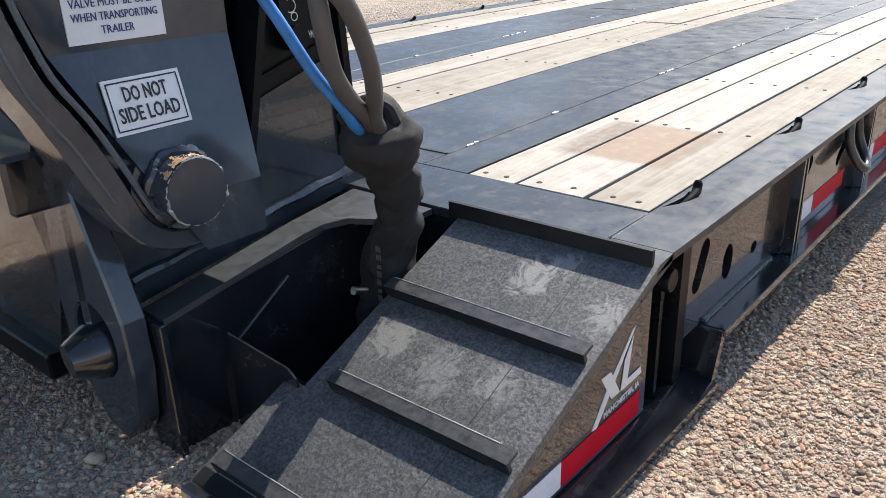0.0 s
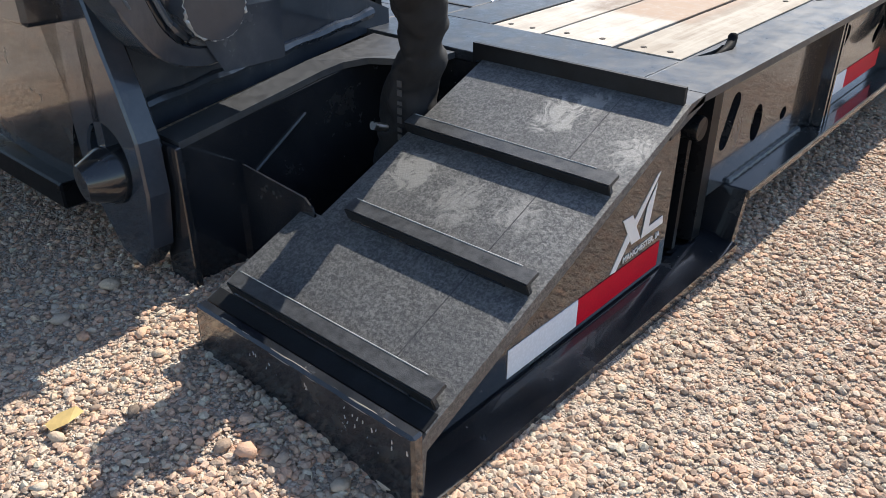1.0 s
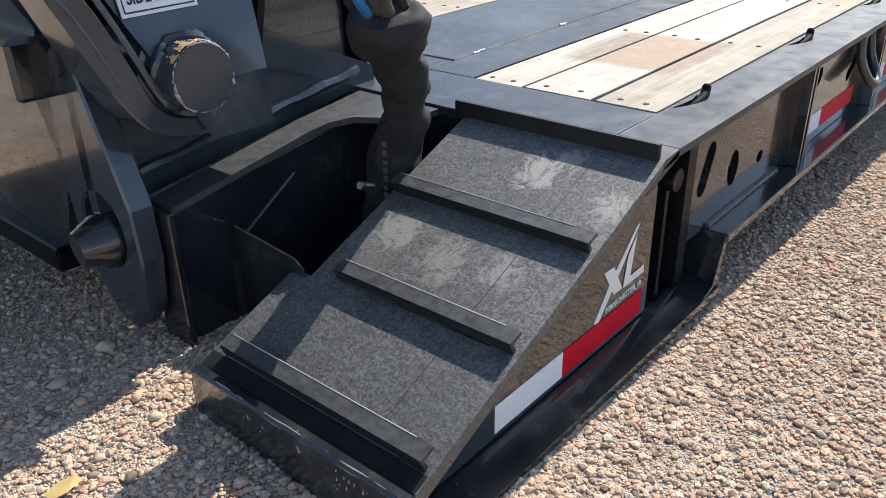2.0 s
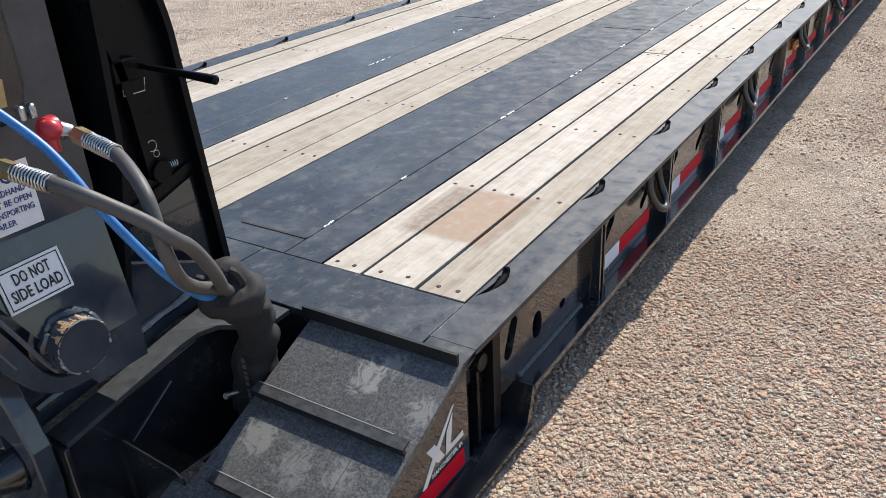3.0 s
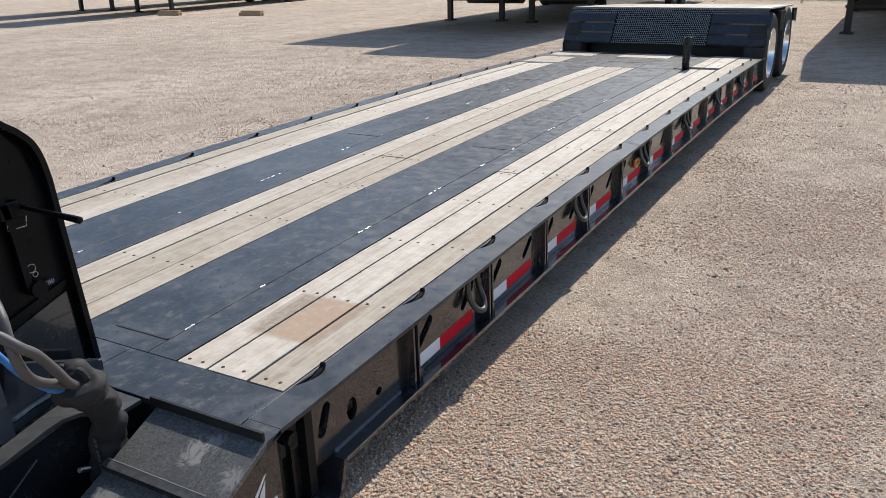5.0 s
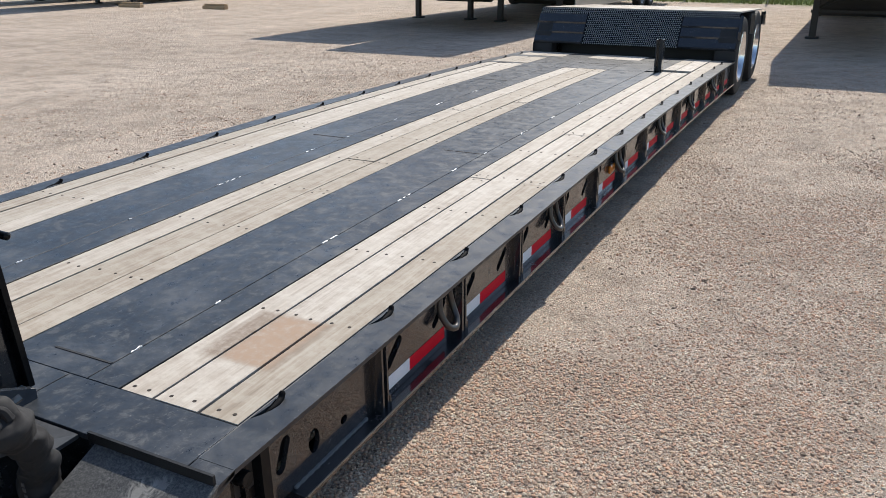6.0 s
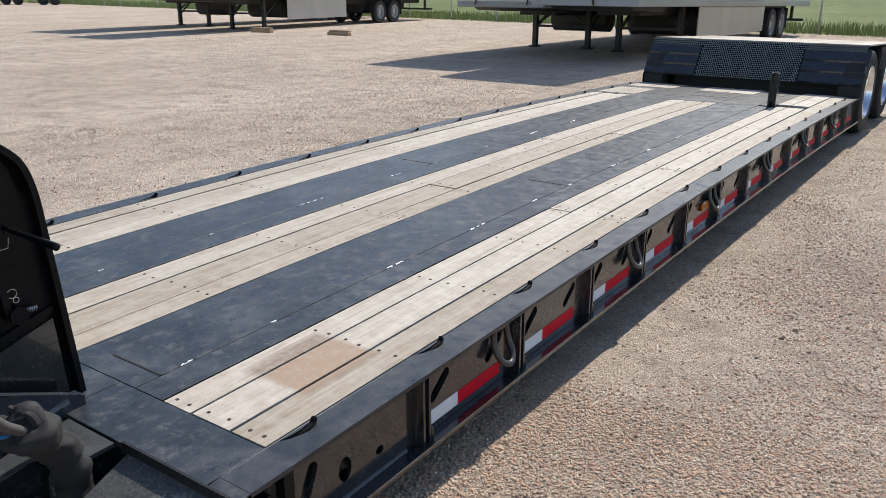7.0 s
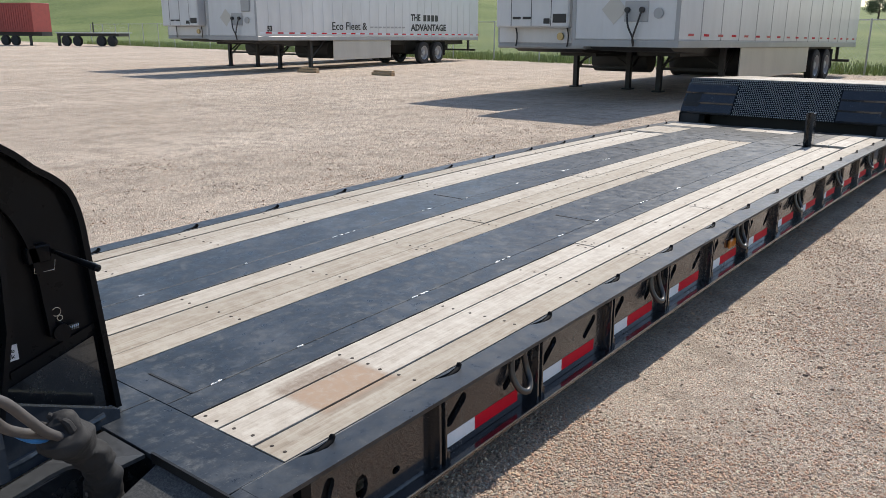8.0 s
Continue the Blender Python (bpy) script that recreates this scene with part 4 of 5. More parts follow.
# front bay panel: upright above, leaning out below the crease
LOW = 0.125
BAY = (("bay_panel", NECKPAINT, (
    ((-0.462, -0.705, LOW), (-0.462, -0.530, LOW), (-0.525, -0.515, 0.358), (-0.525, -0.815, 0.358)),
    ((-0.462, -0.650, 0.03), (-0.462, -0.530, 0.03), (-0.462, -0.530, LOW), (-0.462, -0.705, LOW)),
    ((-0.525, -0.815, 0.358), (-0.525, -0.515, 0.358), (-0.517, -0.515, 0.95), (-0.517, -1.02, 0.95)))),
    # the +y return is coloured darker to take away the sunlight on it
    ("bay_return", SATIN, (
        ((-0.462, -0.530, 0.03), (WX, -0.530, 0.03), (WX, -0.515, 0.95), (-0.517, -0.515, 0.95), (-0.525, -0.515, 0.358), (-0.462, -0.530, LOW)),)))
for name_, mat, faces_ in BAY:
    bm = bmesh.new()
    for q in faces_:
        bm.faces.new([bm.verts.new(p) for p in q])
    bmesh.ops.remove_doubles(bm, verts=bm.verts, dist=0.0005)
    part(name_, bm, mat, neck)
part("bay_rib", slab([(-0.545, 0.10), (-0.530, 0.10), (-0.455, 0.42), (-0.425, 0.95), (-0.440, 0.95), (-0.470, 0.42)], "x", WX, -0.485), SATIN, neck)
# the lower rim comes down the front edge and curls under the pipe's boss
rim_up = [(p.y, p.z) for p in curve([(0, -1.02, 0.66), (0, -0.905, 0.50), (0, -0.876, 0.412), (0, -0.850, 0.334), (0, -0.812, 0.27), (0, -0.781, 0.205), (0, -0.757, 0.150), (0, -0.738, 0.110), (0, -0.710, 0.083), (0, -0.672, 0.074), (0, -0.640, 0.080), (0, -0.612, 0.098)], 3)]
rim_low = [(p.y, p.z) for p in curve([(0, -1.06, 0.60), (0, -0.94, 0.43), (0, -0.895, 0.332), (0, -0.862, 0.267), (0, -0.830, 0.195), (0, -0.800, 0.135), (0, -0.770, 0.088), (0, -0.745, 0.064), (0, -0.712, 0.048), (0, -0.672, 0.042), (0, -0.630, 0.050), (0, -0.590, 0.075)], 3)]
part("lower_rim", slab([*rim_up, *rim_low[::-1]], "x", -0.56, -0.47, bevel=0.003), NECKPAINT, neck)
part("rim_weld", rod([(-0.470, y + 0.012, z + 0.004) for y, z in rim_up[:-3]], 0.005, 6), DULLWELD, neck, smooth=True)
part("rim_groove", rod([(-0.4695, y - 0.022, z - 0.02) for y, z in rim_up[:-16]], 0.0024, 6), DULLWELD, neck, smooth=True)
part("upper_pad", slab([(-0.9, 0.56), (-0.62, 0.56), (-0.60, 0.62), (-0.6, 0.9), (-0.98, 0.9)], "x", -0.53, -0.495, bevel=0.012), BLACK, neck)
# pivot pipe
PY, PZ = -0.672, 0.142
pipe = part("pivot_pipe", rod([(WX, PY, PZ), (-0.440, PY, PZ), (-0.430, PY, PZ), (-0.4295, PY, PZ), (-0.4325, PY, PZ), (-0.432, PY, PZ)], [0.056, 0.055, 0.0525, 0.0515, 0.047, 0.001], 40), NECKPAINT, neck, smooth=True)
part("pipe_collar", rod([(-0.60, PY, PZ), (-0.505, PY, PZ), (-0.488, PY, PZ), (-0.482, PY, PZ)], [0.086, 0.083, 0.078, 0.056], 36), NECKPAINT, neck, smooth=True)
random.seed(3)
# wavy weld round the pipe where it leaves the collar
bead = [(-0.474 + 0.006 * math.sin(a * 5 + 1) + random.uniform(-0.002, 0.002), PY + 0.0585 * math.cos(a), PZ + 0.0585 * math.sin(a)) for a in (k * math.tau / 56 for k in range(56))]
part("collar_weld", rod(bead, [0.0085 + random.uniform(-0.0018, 0.0022) for _ in bead], 8, closed=True), NECKPAINT, neck, smooth=True)
# ragged bright rim where the paint has peeled, and a film of dirt and grease on top of the pipe
ring = [(-0.4305 + random.uniform(-0.003, 0.001), PY + r_ * math.cos(a), PZ + r_ * math.sin(a)) for a, r_ in ((k * math.tau / 72, 0.0530 + random.uniform(-0.0012, 0.0012)) for k in range(72))]
part("peeled_rim", rod(ring, [max(0.0002, 0.0012 + 0.0014 * math.sin(k * 0.21 + 5.2) + random.uniform(-0.0010, 0.0012)) for k in range(72)], 6, closed=True), GALV, pipe, "pale ragged rim of peeled paint", smooth=True)
bm = bmesh.new()
for i in range(40):
    for k in range(18):
        a, x = math.pi * (0.34 + 0.012 * i), -0.433 - 0.0022 * k
        edge_ = 9 + 5 * math.sin(i * 0.37) + 4 * math.sin(i * 0.9 + 2) - abs(i - 20) * 0.35
        if k > edge_ + random.uniform(-3, 3) or random.random() < 0.10:
            continue
        cell = []
        for u, v in ((0, 0), (1, 0), (1, 1), (0, 1)):
            b_, r_ = a + u * math.pi * 0.012, 0.0556 + 0.0008 * math.sin(31 * (i + u) + 17 * (k + v))
            cell.append(bm.verts.new((x - 0.0022 * v, PY + r_ * math.cos(b_), PZ + r_ * math.sin(b_))))
        bm.faces.new(cell)
bmesh.ops.remove_doubles(bm, verts=bm.verts, dist=0.0002)
part("grease_cake", bm, TAN, pipe, "tan film of caked grease and dirt")
# hook plate and its taper pin in front of the inner beam
part("hook_plate", slab([(-0.76, 0.10), (-0.63, 0.20), (-0.575, 0.20), (-0.586, 0.146), (-0.556, 0.07), (-0.531, 0.015), (-0.502, -0.060), (-0.497, -0.15), (-0.515, -0.25), (-0.56, -0.30), (-0.62, -0.285), (-0.70, -0.18), (-0.72, 0.0)], "y", -0.800, -0.756, [round_hole(-0.605, -0.118, 0.066, 20)], bevel=0.004), NECKPAINT, neck)
part("neck_cheek", slab([(-1.45, -0.15), (-0.76, -0.20), (-0.70, -0.05), (-0.69, 0.10), (-0.90, 0.10), (-1.45, 0.10)], "y", -0.800, -0.775), BLACK, neck)
part("neck_wall", slab([(-0.80, -0.10), (-0.14, 0.0), (-0.14, 0.03), (-0.52, 0.20), (-0.80, 0.20)], "x", -0.632, -0.605), NECKPAINT, neck)
part("neck_foot_bar", box((-1.5, -0.83, -0.24), (-0.75, -0.78, -0.19), 0.004), SATIN, neck)
part("taper_pin", rod([(-0.61, -0.735, -0.140), (-0.61, -0.808, -0.140), (-0.615, -0.848, -0.143), (-0.615, -0.849, -0.143)], [0.052, 0.05, 0.031, 0.001], 24), BLACK, neck, smooth=True)
part("neck_block", box((-1.4, -0.86, 0.102), (-0.66, -0.775, 0.20), 0.008), BLACK, neck)
part("neck_strut", slab([(-1.25, 0.20), (-1.25, -0.16), (-1.22, -0.16), (-1.22, 0.20)], "x", -1.1, -0.98), BLACK, neck)
# latch handle, bail, ring and pin in the rear bay
part("latch_handle", rod([(WX, -0.240, 0.552), (-0.62, -0.238, 0.549), (-0.475, -0.228, 0.540), (-0.452, -0.226, 0.538), (-0.447, -0.226, 0.538)], [0.0055, 0.007, 0.0105, 0.0105, 0.005], 10), SATIN, neck, smooth=True)
part("latch_block", box((WX, -0.315, 0.525), (WX + 0.03, -0.245, 0.575), 0.004), SATIN, neck)
part("wire_bail", rod([(-0.672, -0.296, 0.545), (-0.672, -0.299, 0.498), (-0.672, -0.243, 0.497), (-0.672, -0.237, 0.525)], 0.0013, 6), STEEL, neck)
part("pull_ring", rod([(-0.678, -0.253 + 0.013 * math.cos(a * math.tau / 16), 0.368 + 0.013 * math.sin(a * math.tau / 16)) for a in range(16)], 0.0013, 6, closed=True), STEEL, neck, smooth=True)
part("pull_ring", rod([(-0.678, -0.245 + 0.008 * math.cos(a * math.tau / 16), 0.347 + 0.008 * math.sin(a * math.tau / 16)) for a in range(16)], 0.0012, 6, closed=True), STEEL, neck, smooth=True)
part("lock_knob", rod([(WX, -0.251, 0.306), (-0.660, -0.251, 0.306)], 0.026, 18), SATIN, neck, smooth=True)
part("lock_spring", rod([(-0.680 + 0.008 * math.cos(k * 0.9), -0.222 + 0.0009 * k, 0.308 + 0.008 * math.sin(k * 0.9)) for k in range(34)], 0.0016, 5), STEEL, neck, smooth=True)
part("lower_web_panel", slab([(-0.53, 0.0), (-0.135, 0.0), (-0.146, 0.255), (-0.50, 0.15)], "x", WX, WX + 0.006), BLACK, neck)
part("cross_strip", slab([(-0.40, 0.20), (-0.14, 0.275), (-0.14, 0.295), (-0.40, 0.222)], "x", WX, WX + 0.009), SATIN, neck)


def decal(corner, right, down, w, h, lines, ink, rim=0.0):
    """A white sticker from its upper left corner; lines of (text, size, drop)."""
    r, d = Vector(right).normalized(), Vector(down).normalized()
    n = d.cross(r).normalized()
    c = Vector(corner)
    bm = bmesh.new()
    ring = [c, c + r * w, c + r * w + d * h, c + d * h]
    lo, hi = [bm.verts.new(p - n * 0.003) for p in ring], [bm.verts.new(p) for p in ring]
    bm.faces.new(hi)
    for k in range(4):
        bm.faces.new((lo[k], lo[(k + 1) % 4], hi[(k + 1) % 4], hi[k]))
    st = part("decal", bm, SIGN, neck, "white warning decal")
    up = c + n * 0.0010
    if rim:
        bm = bmesh.new()
        i, t = rim, 0.0022
        for (u0, v0, u1, v1) in ((i, i, w - i, i + t), (i, h - i - t, w - i, h - i), (i, i + t, i + t, h - i - t), (w - i - t, i + t, w - i, h - i - t)):
            bm.faces.new([bm.verts.new(up + r * u + d * v) for u, v in ((u0, v0), (u1, v0), (u1, v1), (u0, v1))])
        part("border", bm, ink, st)
    for text, size, drop, wide in lines:
        words("lettering", text, size, facing(up + r * w / 2 + d * drop, r, -d), ink, st, bold=0.0004 if size > 0.02 else 0.0, width=wide)
    return st


LEAN_ = Vector((0.063, 0.0, -0.233)).normalized()
decal((-0.5078, -0.756, 0.316), (0, 1, 0.015), LEAN_, 0.128, 0.082, (("DO NOT", 0.031, 0.0255, 0.072), ("SIDE LOAD", 0.031, 0.0555, 0.100)), INK, 0.005)
decal((-0.5222, -0.782, 0.492), (0, 1, 0), (0, 0, -1), 0.154, 0.124, (("NOTICE", 0.040, 0.022, 0.108), ("SERVICE GLADHAND", 0.0165, 0.050, 0.118), ("VALVE MUST BE OPEN", 0.0165, 0.069, 0.134), ("WHEN TRANSPORTING", 0.0165, 0.088, 0.134), ("TRAILER", 0.0165, 0.107, 0.052)), BLUEINK)

decal((WX + 0.004, -0.424, 0.301), (0, 1, 0), (0, 0, -1), 0.056, 0.047, (("use", 0.020, 0.016, 0.036), ("ock", 0.020, 0.034, 0.036)), INK)

# inner beam beside the pocket
inner = part("inner_beam", slab([(-0.737, -0.345), (-0.20, -0.345), (-0.20, -0.02), (-0.32, -0.022), (-0.737, -0.083)], "x", -0.506, -0.492), BLACK, lowboy)
bm = bmesh.new()
top_line = [(-0.552, -0.737), (-0.486, -0.737), (-0.500, -0.42), (-0.495, -0.375), (-0.468, -0.335), (-0.42, -0.315), (-0.36, -0.305), (-0.36, -0.21), (-0.58, -0.21), (-0.566, -0.40)]
slab(top_line, "z", -0.012, 0.0, bm=bm)
for v in bm.verts:
    v.co.z += min(-0.07 + 0.145 * (v.co.y + 0.737), -0.006)
part("inner_beam_cap", bm, CAPPAINT, lowboy)
part("inner_beam", slab([(-0.737, -0.345), (-0.20, -0.345), (-0.20, -0.02), (-0.32, -0.022), (-0.737, -0.083)], "x", -0.57, -0.555), BLACK, lowboy)
part("beam_end_plate", box((-0.552, -0.752, -0.345), (-0.474, -0.739, -0.074), 0.002), BLACK, lowboy)
part("fillet_weld", rod([(-0.603, -0.72 + 0.008 * k, -0.040 + 0.00105 * k + 0.0012 * math.sin(k * 0.5)) for k in range(67)], [0.011 + 0.0006 * math.sin(k * 1.9) + 0.0013 * math.sin(k * 0.4) for k in range(67)], 8), NECKPAINT, lowboy, smooth=True)

# ---- air lines ----
sleeve = thing("hose_sleeve", "black nylon sleeve bunched round the air lines", "hose sleeve", DECK)
line = curve([(-0.385, -0.32, -0.30), (-0.365, -0.335, -0.17), (-0.345, -0.35, -0.06), (-0.300, -0.370, 0.035), (-0.270, -0.395, 0.115), (-0.240, -0.455, 0.185), (-0.220, -0.49, 0.228), (-0.212, -0.502, 0.243)], 12)
radii = []
for i, p in enumerate(line):
    u = i / len(line)
    radii.append(0.045 + 0.010 * math.sin(u * 9 + 0.2) - 0.009 * math.exp(-((u - 0.44) / 0.035) ** 2) - 0.005 * math.exp(-((u - 0.63) / 0.03) ** 2) - 0.022 * max(0, u - 0.86) / 0.14)
bm = rod(line, radii, 26)
bmesh.ops.subdivide_edges(bm, edges=bm.edges[:], cuts=1, use_grid_fill=True)
bm.normal_update()
for v in bm.verts:
    k = noise.noise(v.co * 15) * 0.016 + (0.5 - abs(noise.noise(Vector((v.co.x * 10 + v.co.z * 9, v.co.y * 10, v.co.z * 17 - v.co.x * 12))))) * 0.018 + noise.noise(v.co * 60) * 0.002
    v.co += v.normal * k
part("fabric", bm, SLEEVE, sleeve, smooth=True)
bm = bmesh.new()
for k in range(9):
    z = -0.155 + 0.017 * k
    box((-0.333 + 0.0018 * k, -0.3985 - 0.0016 * k, z), (-0.323 + 0.0018 * k, -0.3965 - 0.0016 * k, z + (0.011 if k % 3 else 0.007)), bm=bm)
part("printed_bars", bm, GREYHOSE, sleeve, "faded grey print")
for k, c in enumerate(((-0.195, -0.475, 0.242), (-0.245, -0.485, 0.245), (-0.262, -0.50, 0.222))):
    part("sleeve_tab", rod(curve([c, (c[0] - 0.004, c[1] - 0.006, c[2] + 0.02), (c[0] - 0.012, c[1] - 0.014, c[2] + 0.030)], 4), [0.013, 0.012, 0.012, 0.011, 0.011, 0.010, 0.009, 0.008, 0.006], 8), SLEEVE, sleeve, smooth=True)


def air_hose(name, label, pts, r, mat, fitting=None):
    h = thing(name, label, "hose", DECK)
    part("tube", rod(curve(pts, 10), r, 14), mat, h, smooth=True)
    if fitting:
        a, b = Vector(fitting[0]), Vector(fitting[1])
        d = (b - a).normalized()
        side = d.orthogonal().normalized()
        up = d.cross(side)
        turns = [a + d * (0.075 * k / 90) + (side * math.cos(k * 0.8) + up * math.sin(k * 0.8)) * (r + 0.002) for k in range(90)]
        part("spring_guard", rod(turns, 0.0018, 5), STEEL, h, "bright spiral spring guard", smooth=True)
        part("hex_fitting", rod([a + d * 0.072, a + d * 0.105], 0.0155, 6), BRASS, h, "brass hex fitting")
    return h


air_hose("air_hose", "grey rubber air hose with a spring guard", [(-0.225, -0.49, 0.225), (-0.185, -0.545, 0.268), (-0.155, -0.60, 0.305), (-0.128, -0.648, 0.35), (-0.105, -0.68, 0.41), (-0.108, -0.685, 0.465), (-0.125, -0.678, 0.505), (-0.17, -0.66, 0.528), (-0.25, -0.63, 0.542), (-0.315, -0.622, 0.550)], 0.0118, GREYHOSE, ((-0.245, -0.63, 0.541), (-0.34, -0.625, 0.556)))
air_hose("air_hose", "grey rubber air hose with a spring guard", [(-0.205, -0.49, 0.225), (-0.185, -0.525, 0.258), (-0.145, -0.562, 0.30), (-0.112, -0.60, 0.352), (-0.09, -0.645, 0.415), (-0.082, -0.68, 0.450), (-0.105, -0.70, 0.478), (-0.135, -0.725, 0.505), (-0.17, -0.755, 0.535), (-0.245, -0.765, 0.548), (-0.30, -0.77, 0.552)], 0.0118, GREYHOSE, ((-0.215, -0.763, 0.544), (-0.31, -0.775, 0.556)))
air_hose("air_hose", "bright blue rubber air hose", [(-0.235, -0.50, 0.225), (-0.195, -0.555, 0.252), (-0.172, -0.60, 0.292), (-0.178, -0.64, 0.345), (-0.195, -0.672, 0.411), (-0.232, -0.692, 0.475), (-0.285, -0.70, 0.540), (-0.335, -0.713, 0.588), (-0.42, -0.75, 0.66), (-0.50, -0.80, 0.72)], 0.0078, BLUEHOSE)
glad = thing("gladhand", "red painted gladhand coupling at the end of an air hose", "coupling", DECK)
d = Vector((-0.35, -0.8, 0.3)).normalized()
base = Vector((-0.375, -0.655, 0.572))
bm = bmesh.new()
turn = Matrix.Translation(base) @ pose(0, 0, 0, 80, 25, 10)
bmesh.ops.create_cone(bm, segments=24, radius1=0.023, radius2=0.020, depth=0.016, cap_ends=True, matrix=turn)
bmesh.ops.create_uvsphere(bm, u_segments=16, v_segments=10, radius=0.018, matrix=turn @ Matrix.Translation((0.006, 0.004, 0.004)) @ Matrix.Diagonal((1.1, 1.0, 1.0, 1)))
bmesh.ops.create_cone(bm, segments=10, radius1=0.012, radius2=0.008, depth=0.03, cap_ends=True, matrix=turn @ Matrix.Translation((0.018, -0.016, 0.002)) @ pose(0, 0, 0, 90, 0, 40))
part("coupling_body", bm, REDCAST, glad, smooth=True)
seal = bmesh.new()
bmesh.ops.create_cone(seal, segments=20, radius1=0.012, radius2=0.011, depth=0.020, cap_ends=True, matrix=turn)
part("rubber_seal", seal, HOOKBLACK, glad, "black rubber seal", smooth=True)
part("coupling_neck", rod([base - d * 0.035, base - d * 0.012, base], [0.012, 0.017, 0.013], 12), STEEL, glad, smooth=True)
for k in range(2):
    part("coupling_lug", box((-0.40, -0.69 + 0.018 * k, 0.592), (-0.38, -0.68 + 0.018 * k, 0.618), 0.003), STEEL, glad)
glad2 = thing("gladhand", "pale aluminium gladhand coupling on the gooseneck", "coupling", DECK)
part("coupling_body", rod([(-0.33, -0.79, 0.557), (-0.42, -0.83, 0.57)], 0.026, 14), ALLOY, glad2, smooth=True)
part("bracket", slab([(-0.71, 0.60), (-0.66, 0.60), (-0.655, 0.645), (-0.70, 0.655)], "x", -0.517, -0.47), BRASS, neck)


# ---- parked semi-trailers ----
def tyre_wheel(parent, x, y, s, r=0.5):
    wheel = thing("wheel", "", "")
    wheel.parent = parent
    for nm, prof, mat in (("tyre", [(0, 0.31), (0.01, r - 0.06), (-0.03, r), (-0.24, r), (-0.27, 0.31)], TYRE), ("rim", [(0, 0.315), (-0.02, 0.29), (-0.13, 0.26), (-0.14, 0.13), (-0.04, 0.11), (-0.03, 0.001)], VANGREY)):
        bm = bmesh.new()
        rings = [[bm.verts.new((x + s * u, y + q * math.cos(a * math.tau / 24), r + q * math.sin(a * math.tau / 24))) for a in range(24)] for u, q in prof]
        for a, b in zip(rings, rings[1:]):
            for k in range(24):
                bm.faces.new((a[k], a[(k + 1) % 24], b[(k + 1) % 24], b[k]))
        part(nm, bm, mat, wheel, smooth=True)


